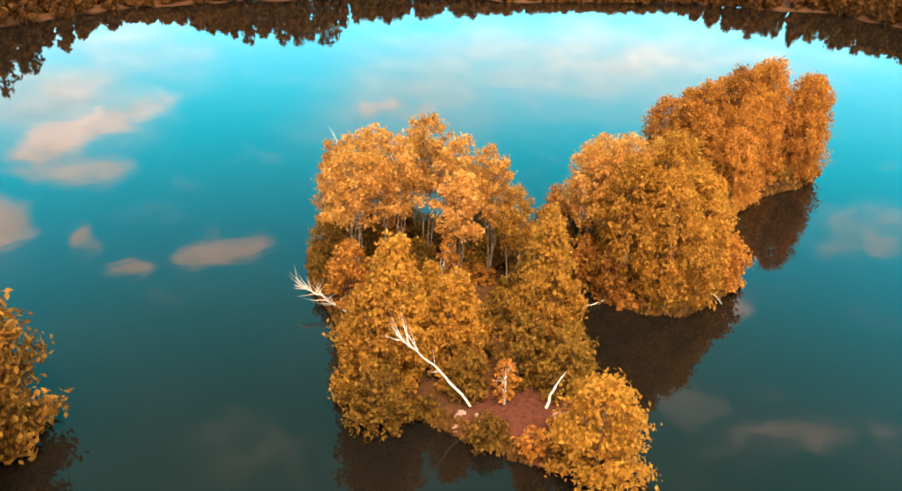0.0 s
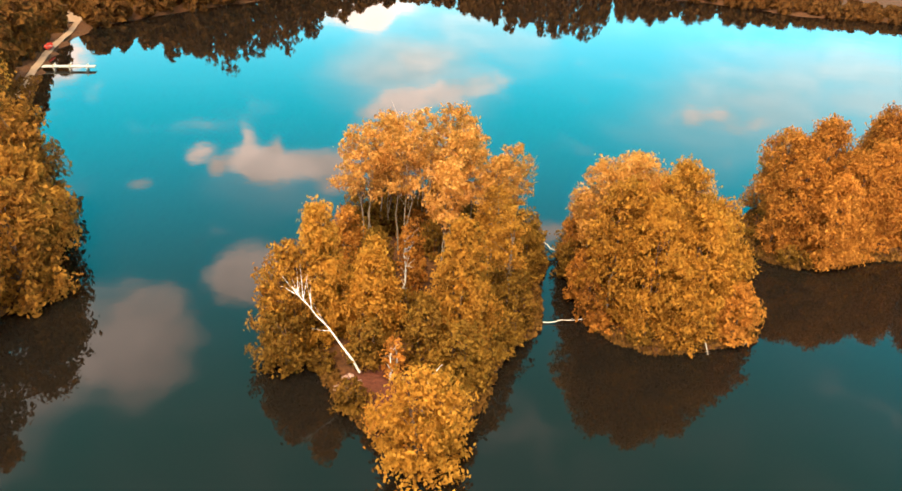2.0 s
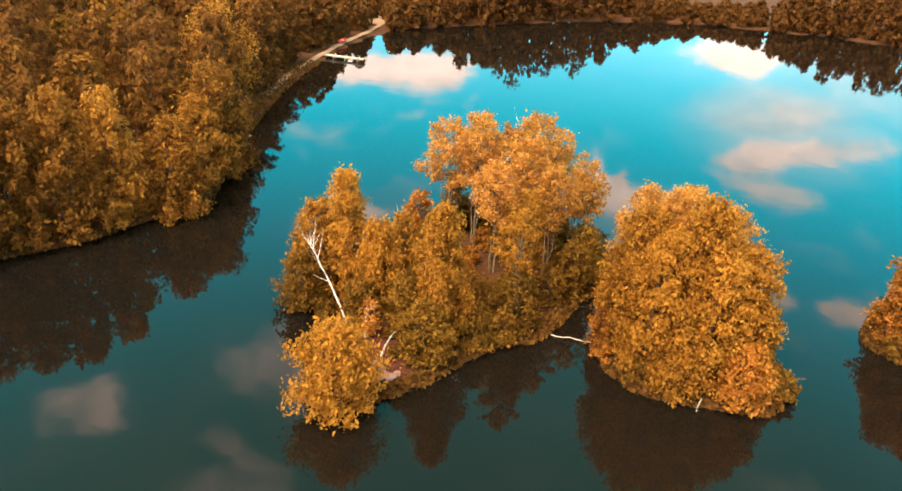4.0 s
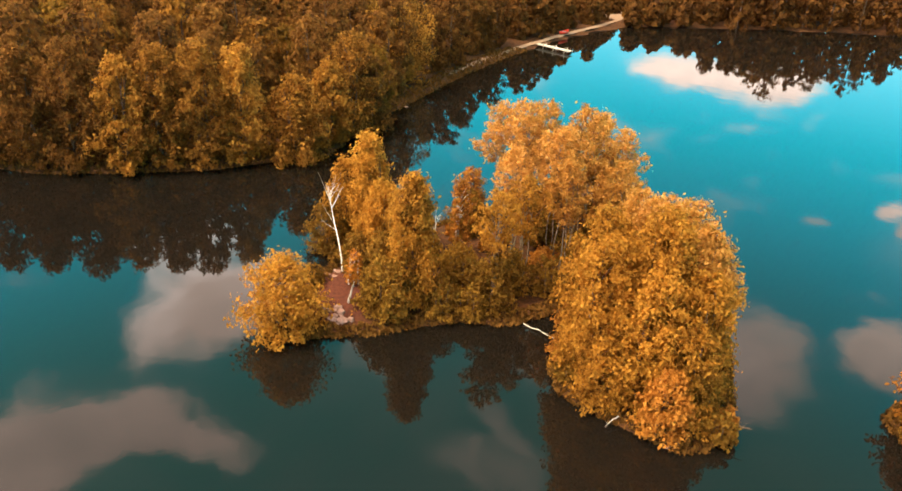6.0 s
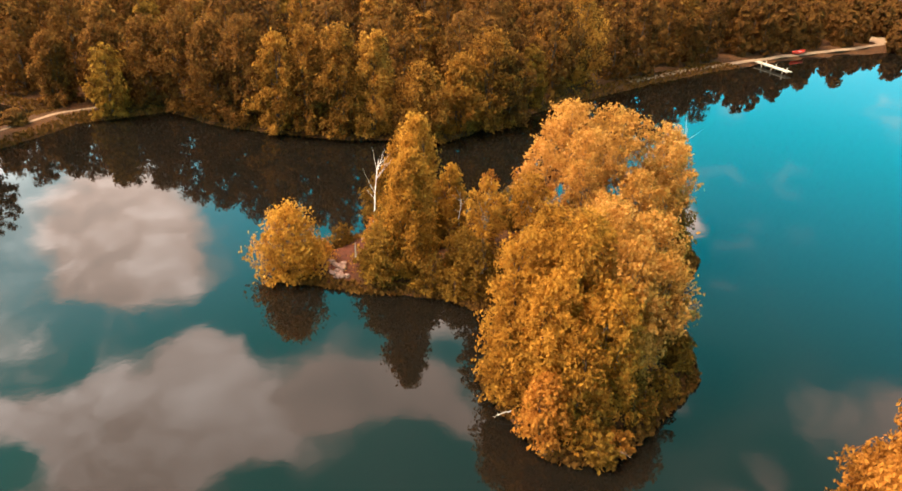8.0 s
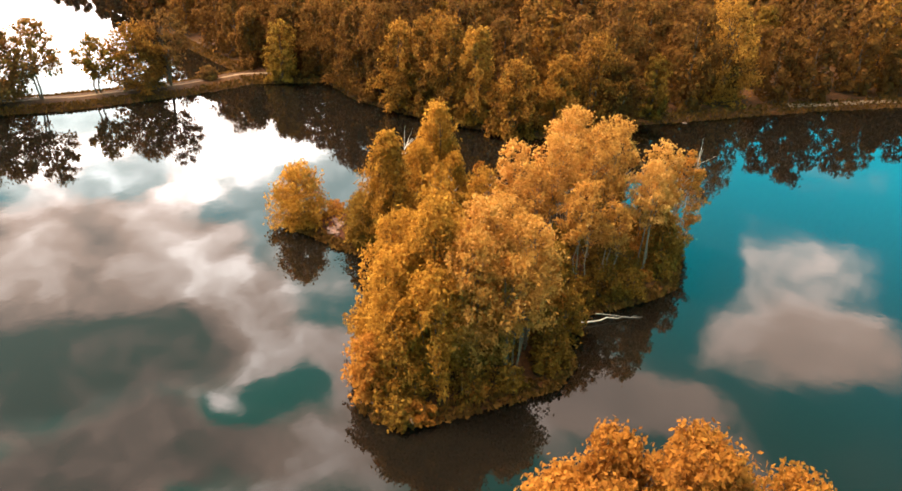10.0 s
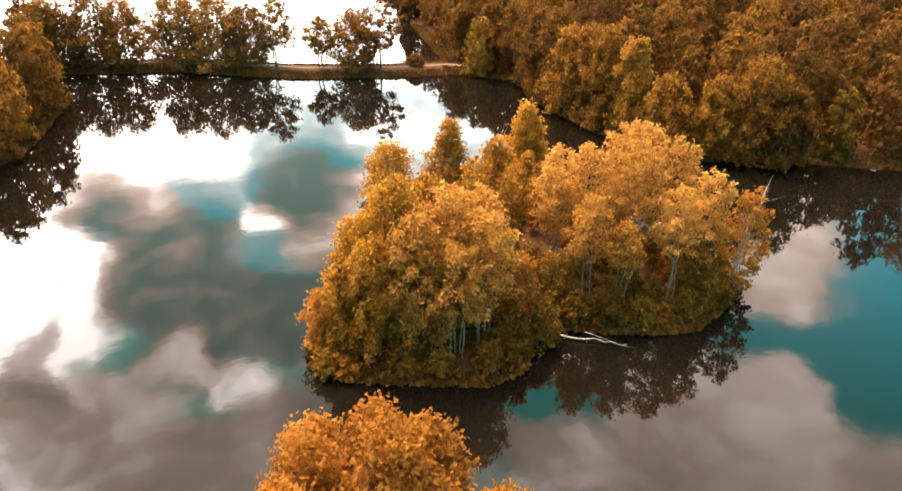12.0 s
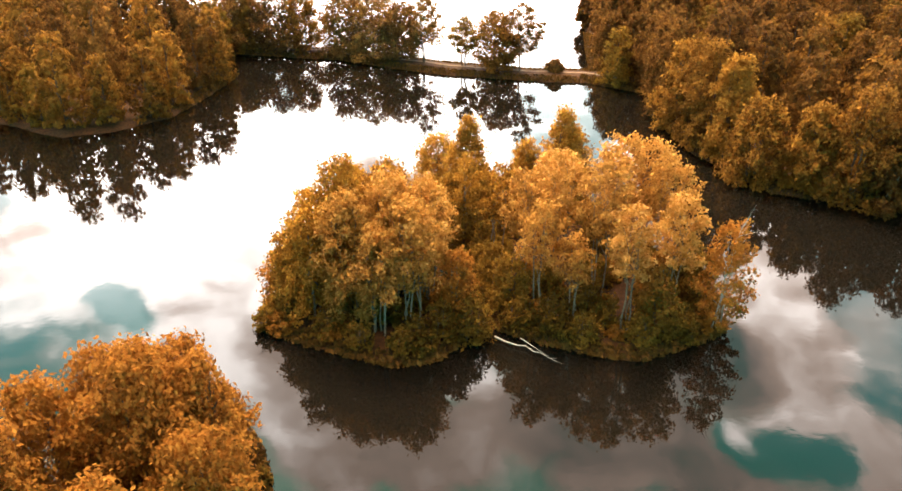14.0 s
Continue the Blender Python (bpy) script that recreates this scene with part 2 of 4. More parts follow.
def leaf_material(name, dark, mid, light, glow=0.3):
    m, n, bsdf, out = material(name)
    geo = n.add("ShaderNodeNewGeometry")
    info = n.add("ShaderNodeObjectInfo")
    place = n.add("ShaderNodeTexCoord").outputs["Object"]
    clump = n.math("SUBTRACT", n.math("MULTIPLY", n.noise(place, 1.1, 4.0, 0.6), 1.5), 0.30)
    tone = n.math("ADD", n.math("MULTIPLY", geo.outputs["Random Per Island"], 0.46), n.math("MULTIPLY", clump, 0.85))
    tone = n.math("ADD", tone, n.math("MULTIPLY", n.math("SUBTRACT", info.outputs["Random"], 0.5), 0.36))
    low = n.mix(n.step(tone, 0.15, 0.62), dark, mid)
    colour = n.mix(n.step(tone, 0.6, 1.1), low, light)
    n.link(colour, bsdf.inputs["Base Color"])
    bsdf.inputs["Roughness"].default_value = 0.8
    bsdf.inputs["Specular IOR Level"].default_value = 0.03
    thin = n.add("ShaderNodeBsdfTranslucent")
    n.link(colour, thin.inputs["Color"])
    both = n.add("ShaderNodeMixShader")
    both.inputs[0].default_value = glow
    n.link(bsdf.outputs[0], both.inputs[1])
    n.link(thin.outputs[0], both.inputs[2])
    n.link(both.outputs[0], out.inputs["Surface"])
    return m


LEAF_GOLD = leaf_material("leaf_gold", (0.133, 0.0535, 0.0093), (0.337, 0.144, 0.0197), (0.51, 0.239, 0.0371), 0.62)
LEAF_TAN = leaf_material("leaf_tan", (0.184, 0.0742, 0.0175), (0.408, 0.18, 0.0371), (0.592, 0.291, 0.0827), 0.64)
LEAF_OLIVE = leaf_material("leaf_olive", (0.062, 0.0283, 0.00549), (0.155, 0.0717, 0.0118), (0.264, 0.128, 0.0188), 0.55)
LEAF_RUST = leaf_material("leaf_rust", (0.107, 0.0363, 0.00818), (0.297, 0.107, 0.0173), (0.431, 0.172, 0.0301), 0.54)
LEAF_WOOD = leaf_material("leaf_wood", (0.0469, 0.0188, 0.00705), (0.112, 0.0449, 0.0113), (0.209, 0.0877, 0.0182), 0.58)
LEAF_BRIGHT = leaf_material("leaf_bright", (0.0819, 0.032, 0.0078), (0.207, 0.0846, 0.0149), (0.338, 0.144, 0.0222), 0.58)
LEAF_GOLDEN = leaf_material("leaf_golden", (0.109, 0.0421, 0.00905), (0.283, 0.119, 0.0195), (0.457, 0.206, 0.0324), 0.58)
LEAF_DARK = leaf_material("leaf_dark", (0.0663, 0.027, 0.0101), (0.159, 0.066, 0.0174), (0.291, 0.133, 0.03), 0.40)


def bark_material(name, base, mark, scale):
    m, n, bsdf, out = material(name)
    place = n.add("ShaderNodeTexCoord").outputs["Object"]
    stretched = n.vec("MULTIPLY", place, (1.0, 1.0, 3.0 if scale > 5 else 0.4))
    spots = n.noise(stretched, scale, 4.0, 0.6)
    n.link(n.mix(n.step(spots, 0.5, 0.62), base, mark), bsdf.inputs["Base Color"])
    bsdf.inputs["Roughness"].default_value = 0.8
    bump(n, bsdf, spots, 0.5, 0.03)
    return m


BARK_BIRCH = bark_material("bark_birch", (0.17, 0.115, 0.075), (0.07, 0.042, 0.028), 6.0)
BARK_BROWN = bark_material("bark_brown", (0.10, 0.055, 0.033), (0.045, 0.026, 0.016), 4.0)
BARK_RED = bark_material("bark_red", (0.16, 0.060, 0.035), (0.08, 0.032, 0.020), 5.0)
BARK_WHITE = bark_material("bark_white", (0.46, 0.39, 0.34), (0.2, 0.14, 0.11), 6.0)
WOOD_BARE = bark_material("wood_bare", (0.33, 0.27, 0.23), (0.20, 0.14, 0.11), 7.0)
WOOD_GREY = bark_material("wood_grey", (0.40, 0.33, 0.28), (0.22, 0.16, 0.13), 5.0)


def water_material():
    m, n, bsdf, out = material("lake_water")
    place = n.add("ShaderNodeTexCoord").outputs["Object"]
    murk = n.noise(place, 0.05, 3.0)
    n.link(n.mix(murk, (0.0030, 0.0023, 0.0018), (0.0042, 0.0032, 0.0025)), bsdf.inputs["Base Color"])
    bsdf.inputs["Roughness"].default_value = 0.03
    bsdf.inputs["IOR"].default_value = 1.333
    bsdf.inputs["Specular IOR Level"].default_value = 0.5
    ripple = n.math("ADD", n.math("MULTIPLY", n.noise(place, 0.35, 2.0), 0.7), n.math("MULTIPLY", n.noise(place, 2.6, 2.0), 0.12))
    # a breeze ruffles the far end of the lake
    spot = n.add("ShaderNodeSeparateXYZ")
    n.link(place, spot.inputs[0])
    breeze = n.math("MULTIPLY", n.step(spot.outputs[1], 150.0, 215.0), n.step(murk, 0.35, 0.65))
    rough = n.math("ADD", n.math("MULTIPLY", breeze, 0.7), 0.12)
    b = n.add("ShaderNodeBump")
    b.inputs["Distance"].default_value = 0.06
    n.link(rough, b.inputs["Strength"])
    n.link(ripple, b.inputs["Height"])
    n.link(b.outputs[0], bsdf.inputs["Normal"])
    return m


def ground_material():
    m, n, bsdf, out = material("ground_cover")
    geo = n.add("ShaderNodeNewGeometry")
    place = geo.outputs["Position"]
    patch = n.noise(place, 0.22, 4.0)
    grain = n.noise(place, 3.2, 5.0, 0.65)
    grass = n.mix(n.step(grain, 0.3, 0.7), (0.022, 0.008, 0.003), (0.065, 0.023, 0.006))
    soil = n.mix(n.step(grain, 0.3, 0.7), (0.030, 0.008, 0.004), (0.066, 0.0175, 0.0085))
    # the bare clearing on the long island
    near = n.vec("LENGTH", n.vec("SUBTRACT", n.vec("MULTIPLY", place, (0.8, 1.0, 0.0)), (6.8, 35.6, 0.0)))
    bare = n.math("MULTIPLY", n.step(n.math("ADD", near, n.math("MULTIPLY", patch, 2.0)), 5.2, 3.4), 1.0, True)
    mixed = n.mix(n.math("MAXIMUM", bare, n.math("MULTIPLY", n.step(patch, 0.62, 0.75), 0.12)), grass, soil)
    n.link(mixed, bsdf.inputs["Base Color"])
    bsdf.inputs["Roughness"].default_value = 0.92
    bump(n, bsdf, grain, 0.7, 0.12)
    return m


def sand_material():
    m, n, bsdf, out = material("pale_sand")
    place = n.add("ShaderNodeNewGeometry").outputs["Position"]
    grain = n.noise(place, 1.1, 5.0, 0.65)
    n.link(n.mix(grain, (0.11, 0.065, 0.04), (0.21, 0.13, 0.085)), bsdf.inputs["Base Color"])
    bsdf.inputs["Roughness"].default_value = 0.95
    bump(n, bsdf, grain, 0.5, 0.05)
    return m


def plain_material(name, a, b, scale, rough):
    m, n, bsdf, out = material(name)
    place = n.add("ShaderNodeTexCoord").outputs["Object"]
    grain = n.noise(place, scale, 4.0, 0.6)
    n.link(n.mix(grain, a, b), bsdf.inputs["Base Color"])
    bsdf.inputs["Roughness"].default_value = rough
    bump(n, bsdf, grain, 0.4, 0.03)
    return m


WATER, GROUND, SAND = water_material(), ground_material(), sand_material()
STONE = plain_material("pale_stone", (0.13, 0.066, 0.050), (0.25, 0.145, 0.115), 4.0, 0.85)
RED_PAINT = plain_material("red_paint", (0.42, 0.03, 0.02), (0.55, 0.06, 0.03), 3.0, 0.5)
PLANK = plain_material("weathered_plank", (0.26, 0.21, 0.17), (0.40, 0.33, 0.28), 5.0, 0.85)
REED = leaf_material("dry_grass", (0.0306, 0.013, 0.00371), (0.0796, 0.0339, 0.00744), (0.141, 0.0617, 0.0137))


# ---- mesh helpers ----
def mesh_of(name, verts, faces, mat, smooth=False):
    """A mesh from an array of corners and an array of quads."""
    verts, faces = np.asarray(verts, np.float32), np.asarray(faces, np.int32)
    me = bpy.data.meshes.new(name)
    me.vertices.add(len(verts))
    me.vertices.foreach_set("co", verts.ravel())
    k = faces.shape[1]
    me.loops.add(faces.size)
    me.loops.foreach_set("vertex_index", faces.ravel())
    me.polygons.add(len(faces))
    me.polygons.foreach_set("loop_start", np.arange(0, faces.size, k, dtype=np.int32))
    me.polygons.foreach_set("loop_total", np.full(len(faces), k, np.int32))
    me.polygons.foreach_set("use_smooth", np.full(len(faces), smooth))
    me.materials.append(mat)
    me.update(calc_edges=True)
    return me


def under(name, data, parent, label=""):
    ob = new(name, data)
    ob.parent = parent
    return tagged(ob, label)


def tube(points, radii, sides=6):
    """Corners and quads of a tapered tube along points, closed at its tip by shrinking."""
    points, radii = np.asarray(points, float), np.asarray(radii, float)
    along = np.gradient(points, axis=0)
    along /= np.linalg.norm(along, axis=1, keepdims=True) + 1e-9
    side = np.cross(along, (0.31, 0.77, 0.13))
    side /= np.linalg.norm(side, axis=1, keepdims=True) + 1e-9
    other = np.cross(along, side)
    a = np.arange(sides) * 2 * np.pi / sides
    ring = np.cos(a)[None, :, None] * side[:, None] + np.sin(a)[None, :, None] * other[:, None]
    verts = (points[:, None] + ring * radii[:, None, None]).reshape(-1, 3)
    i, j = np.meshgrid(np.arange(len(points) - 1), np.arange(sides), indexing="ij")
    k = (j + 1) % sides
    faces = np.stack([i * sides + j, i * sides + k, (i + 1) * sides + k, (i + 1) * sides + j], -1).reshape(-1, 4)
    return verts, faces


def joined(pieces):
    """Several (corners, quads) as one."""
    verts, faces, n = [], [], 0
    for v, f in pieces:
        verts.append(v)
        faces.append(np.asarray(f) + n)
        n += len(v)
    return np.concatenate(verts), np.concatenate(faces)


def unit(v):
    return v / (np.linalg.norm(v, axis=-1, keepdims=True) + 1e-9)


def leaves(rng, centres, outward, size, hang, rough=0.6):
    """One folded diamond for each leaf."""
    n = len(centres)
    face = unit(outward * 0.9 + rng.normal(size=(n, 3)) * rough + (0, 0, 0.25))
    long = rng.normal(size=(n, 3)) * (1 - 0.6 * hang) + np.array((0, 0, -1.0)) * hang * 1.6
    long = unit(long - face * (long * face).sum(1, keepdims=True))
    wide = np.cross(face, long)
    s = size * rng.uniform(0.6, 1.45, (n, 1))
    tip, edge = long * s * 0.62, wide * s * 0.36
    fold = face * s * 0.10
    verts = np.stack([centres - tip, centres + edge + fold, centres + tip, centres - edge + fold], 1).reshape(-1, 3)
    return verts, np.arange(4 * n).reshape(-1, 4)


def profile(u, shape):
    """How wide a crown is at a part of its height."""
    if shape == "cone":
        return np.clip(1.04 * (1 - u) ** 0.48 + 0.03, 0, 1) * (0.80 + 0.20 * np.clip(u / 0.18, 0, 1))
    if shape == "dome":
        return np.sqrt(np.clip(1 - np.clip(u - 0.30, 0, 1) ** 2 / 0.52, 0.02, 1)) * (0.84 + 0.16 * np.clip(u / 0.3, 0, 1))
    return np.sin(np.pi * np.clip(0.14 + 0.83 * u, 0, 1)) ** 0.55


def crown_of(rng, h, r, base, count, sprays, shape="oval", size=0.24, hang=0.2, rough=0.8, lumps=1.0):
    """A crown of many small leaves on drooping sprays, uneven in reach, with gaps between the sprays."""
    u = np.clip((np.arange(sprays) + rng.uniform(0, 1, sprays)) / sprays, 0.01, 0.99)
    a = np.arange(sprays) * 2.39996 + rng.uniform(-0.5, 0.5, sprays)
    lump = 1 + lumps * (0.16 * np.sin(2 * a + 7 * u + rng.uniform(0, 6)) + 0.12 * np.sin(3 * a - 11 * u + rng.uniform(0, 6)) + 0.08 * np.sin(5 * a + 17 * u))
    wide = profile(u, shape) * r * lump * rng.uniform(0.62, 1.06, sprays)
    tip = np.stack([np.cos(a) * wide, np.sin(a) * wide, base + (h - base) * u], 1)
    root = tip * (0.10, 0.10, 1.0)
    root[:, 2] = np.maximum(tip[:, 2] - wide * rng.uniform(0.25, 0.75, sprays), 0.5 * base)
    share = (0.35 + wide / r) * rng.uniform(0.6, 1.4, sprays)
    pick = rng.choice(sprays, count, p=share / share.sum())
    f = rng.uniform(0.12, 1.0, count) ** 0.55
    thick = 0.165 * r * (0.55 + 0.6 * np.sin(np.pi * np.clip(f, 0, 0.93)))
    p = root[pick] + (tip - root)[pick] * f[:, None] + rng.normal(size=(count, 3)) * (thick * 0.62)[:, None] * (1, 1, 0.75)
    p[:, 2] -= hang * wide[pick] * f**2 * rng.uniform(0.1, 1.0, count) * 0.75
    p[:, 2] = np.where(p[:, 2] < 0.1, rng.uniform(0.08, 0.5, count), p[:, 2])
    side = np.stack([np.cos(a[pick]), np.sin(a[pick]), np.full(count, 0.55)], 1)
    lift = (p - (0, 0, base + 0.35 * (h - base))) / (r, r, 0.6 * (h - base))
    puff = unit(p - (root + (tip - root) * 0.74)[pick])
    out = unit(side * 0.35 + lift * 0.5 + puff * 0.75 + rng.normal(size=(count, 3)) * rough * 0.45)
    keep = tip[:: -(-sprays // 14)]
    return leaves(rng, p, out, size, hang, rough), (keep, None)


def wood_of(rng, h, r, base, lobe, stems=1, thick=0.16, lean=0.0):
    """A tapered trunk, or several, with limbs that reach into the crown."""
    c = lobe[0]
    pieces = []
    for k in range(stems):
        a = rng.uniform(0, 6.283)
        many = 1.0 if stems > 1 else 0.0
        foot = np.array((math.cos(a), math.sin(a), 0)) * 0.4 * many
        reach = r * (0.08 + 0.25 * many)
        top = np.array((math.cos(a) * reach, math.sin(a) * reach, h * (0.94 - 0.12 * many)))
        f = np.linspace(0, 1, 7)[:, None]
        pts = foot + (top - foot) * f + np.concatenate([rng.normal(size=(7, 2)) * 0.09 * h / 9, np.zeros((7, 1))], 1) * (f > 0)
        pts[0, 2] = -0.35
        pieces.append(tube(pts, thick * (1.12 - f[:, 0]) ** 0.8 * (1 - 0.2 * many), 7))
        for i in range(k, len(c), stems):
            start = foot + (top - foot) * np.clip((c[i, 2] - 0.4 * r) / h, 0.10, 0.9)
            g = np.linspace(0, 1, 4)[:, None]
            limb = start + (c[i] * (0.8, 0.8, 1.0) - start) * g + np.array((0, 0, 0.2)) * np.sin(np.pi * g)
            pieces.append(tube(limb, 0.34 * thick * (1.08 - g[:, 0]), 5))
    return joined(pieces)


def tree(name, seed, h, r, base=1.0, count=6000, lobes=120, shape="oval", size=0.24, hang=0.2, stems=1, thick=0.15,
         leaf=None, bark=None, label="", category="tree", group="", rough=0.8, lumps=1.0):
    rng = np.random.default_rng(seed)
    thing = tagged(new(name), label, category, group)
    crown, lobe = crown_of(rng, h, r, base, count, lobes, shape, size, hang, rough, lumps)
    wood = wood_of(rng, h, r, base, lobe, stems, thick)
    under("trunk", mesh_of("trunk", *wood, bark or BARK_BROWN, True), thing)
    under("crown", mesh_of("crown", *crown, leaf or LEAF_GOLD), thing)
    return thing


# ---- plan of the place ----
LAKE = [(-21.9, 1.0), (-14.5, -6.4), (-5.8, -8.3), (9.0, -14.5), (24.0, -25.2), (42.3, -31.5), (41.5, -24), (40.8, -10.4), (45.0, 4.6),
        (51.2, 9.6), (57.4, 11.6), (67, 5), (90, -2), (115, 25), (132, 70), (130, 130), (118, 170), (113, 191), (106, 215), (70, 224),
        (21, 219), (-10, 221), (-32, 214), (-55, 203), (-76, 187), (-84, 172), (-91, 153), (-92, 134), (-93, 118), (-93.2, 106), (-91, 98.5),
        (-84, 88.6), (-75, 78.5), (-66, 69), (-55.4, 60), (-47, 53.6), (-40.1, 48.6), (-32, 42.2), (-26, 39.6), (-22.2, 37.4), (-20.8, 31.3),
        (-18.6, 25.2), (-18.4, 16.5), (-18.8, 9), (-20.6, 5)]
POND = [(-16.8, -13.4), (-8.6, -14.8), (4.7, -20.4), (20, -31.2), (39.5, -38.2), (80, -60), (96, -190), (0, -215), (-50, -150), (-38, -72),
        (-27, -56), (-21, -32)]
ISLE_LONG = [(2.4, 36.4), (5.3, 34.4), (7.8, 33.1), (10.4, 32.2), (12.0, 30.9), (13.2, 31.8), (12.9, 35), (13.2, 38), (12.3, 42.3), (12.1, 44.6),
             (13.2, 48.0), (12.4, 50.6), (10.8, 54.5), (10.2, 58.8), (7.2, 61.2), (3.0, 63.3), (0.6, 64.0), (-3.4, 62.7), (-6.5, 61.4),
             (-8.0, 57), (-7.0, 52.5), (-4.8, 48.4), (-2.4, 42.5), (-0.9, 38.6)]
ISLE_ROUND = [(16.0, 51.0), (18.5, 49.3), (21.2, 49.2), (23.5, 50.9), (25.4, 52.7), (27.2, 54.2), (27.3, 56), (26.4, 57.9), (24.0, 59.5),
              (20.4, 61.5), (17.7, 62.9), (14.6, 62.7), (12.8, 60.8), (13.3, 56.5), (14.6, 53)]
ISLE_NORTH = [(25.3, 70.6), (26.4, 68.6), (29, 68.1), (31.8, 69.7), (35.8, 74), (41, 77), (46, 82.5), (47, 88), (42, 91), (33, 89), (25.8, 82.8), (23.8, 77)]


def inside(poly, x, y):
    """The distance to a polygon's edge, positive inside."""
    p = np.array(poly, float)
    q = np.roll(p, -1, 0)
    best, odd = np.full(x.shape, 1e9), np.zeros(x.shape, bool)
    for (ax, ay), (bx, by) in zip(p, q):
        ex, ey = bx - ax, by - ay
        t = np.clip(((x - ax) * ex + (y - ay) * ey) / (ex * ex + ey * ey), 0, 1)
        best = np.minimum(best, np.hypot(x - ax - t * ex, y - ay - t * ey))
        cross = (ay > y) != (by > y)
        odd ^= cross & (x < ax + ex * (y - ay) / (ey if ey else 1e-9))
    return np.where(odd, best, -best)


def wobble(x, y, scale, seed):
    """Smooth uneven waves, about -1 to 1."""
    rng = np.random.default_rng(seed)
    total = 0
    for k in range(7):
        a, f, ph = rng.uniform(0, 6.283), rng.uniform(0.5, 2.2) / scale, rng.uniform(0, 6.283)
        total = total + np.sin((x * math.cos(a) + y * math.sin(a)) * f * 2 + ph) / (f * scale + 0.4)
    return total / 3.2


def land(x, y):
    """Metres inland from the nearest shore; negative on the water."""
    x, y = np.asarray(x, float), np.asarray(y, float)
    main = np.minimum(-inside(LAKE, x, y), -inside(POND, x, y))
    for isle in (ISLE_LONG, ISLE_ROUND, ISLE_NORTH):
        main = np.maximum(main, inside(isle, x, y))
    return main


def height(x, y):
    d = land(x, y) + 0.28 * wobble(x, y, 2.6, 5) + 0.12 * wobble(x, y, 0.9, 6)
    up = 0.8 * (1 - np.exp(-np.maximum(d, 0) / 1.6)) + 0.12 * wobble(x, y, 3.5, 7) * np.clip(d / 2, 0, 1) + 0.012 * np.clip(d - 6, 0, 120)
    return np.where(d > 0, up, np.maximum(d * 0.7, -1.6))


def spaced(low, high, fine_low, fine_high, fine, grow):
    mid = list(np.arange(fine_low, fine_high, fine))
    a, b, s = [], [], fine
    while (a[-1] if a else fine_low) > low:
        s *= grow
        a.append((a[-1] if a else fine_low) - s)
    s = fine
    while (b[-1] if b else mid[-1]) < high:
        s *= grow
        b.append((b[-1] if b else mid[-1]) + s)
    return np.array(a[::-1] + mid + b)


def build_ground():
    xs, ys = spaced(-2500, 2500, -26, 46, 0.6, 1.07), spaced(-2500, 2500, -34, 92, 0.6, 1.07)
    gx, gy = np.meshgrid(xs, ys, indexing="ij")
    verts = np.stack([gx, gy, height(gx, gy)], -1).reshape(-1, 3)
    n = len(ys)
    i, j = np.meshgrid(np.arange(len(xs) - 1), np.arange(n - 1), indexing="ij")
    faces = np.stack([i * n + j, (i + 1) * n + j, (i + 1) * n + j + 1, i * n + j + 1], -1).reshape(-1, 4)
    tagged(new("ground", mesh_of("ground", verts, faces, GROUND, True)), "brown autumn ground with grass and bare soil round the lake", "ground", kind="structure")


def build_water():
    xs, ys = np.linspace(-260, 260, 27), np.linspace(-240, 320, 29)
    gx, gy = np.meshgrid(xs, ys, indexing="ij")
    n = len(ys)
    i, j = np.meshgrid(np.arange(len(xs) - 1), np.arange(n - 1), indexing="ij")
    faces = np.stack([i * n + j, (i + 1) * n + j, (i + 1) * n + j + 1, i * n + j + 1], -1).reshape(-1, 4)
    tagged(new("water", mesh_of("water", np.stack([gx, gy, 0 * gx], -1).reshape(-1, 3), faces, WATER)),
           "calm dark lake water that mirrors the cloudy sky", "lake", kind="structure")


build_ground()
build_water()


def stand(thing, x, y, sink=0.0):
    thing.location = (x, y, max(float(height(x, y)), 0.05) - sink)
    return thing


# ---- trees of the islands ----
TALL = "tall slender birch with golden orange leaves on the island"
WEEP = "dense tree with drooping golden orange leaves on the island shore"
VEIL = "slender tree with long drooping tan orange leaves and pale stems"
BUSH = "low bush with olive gold leaves at the water's edge"


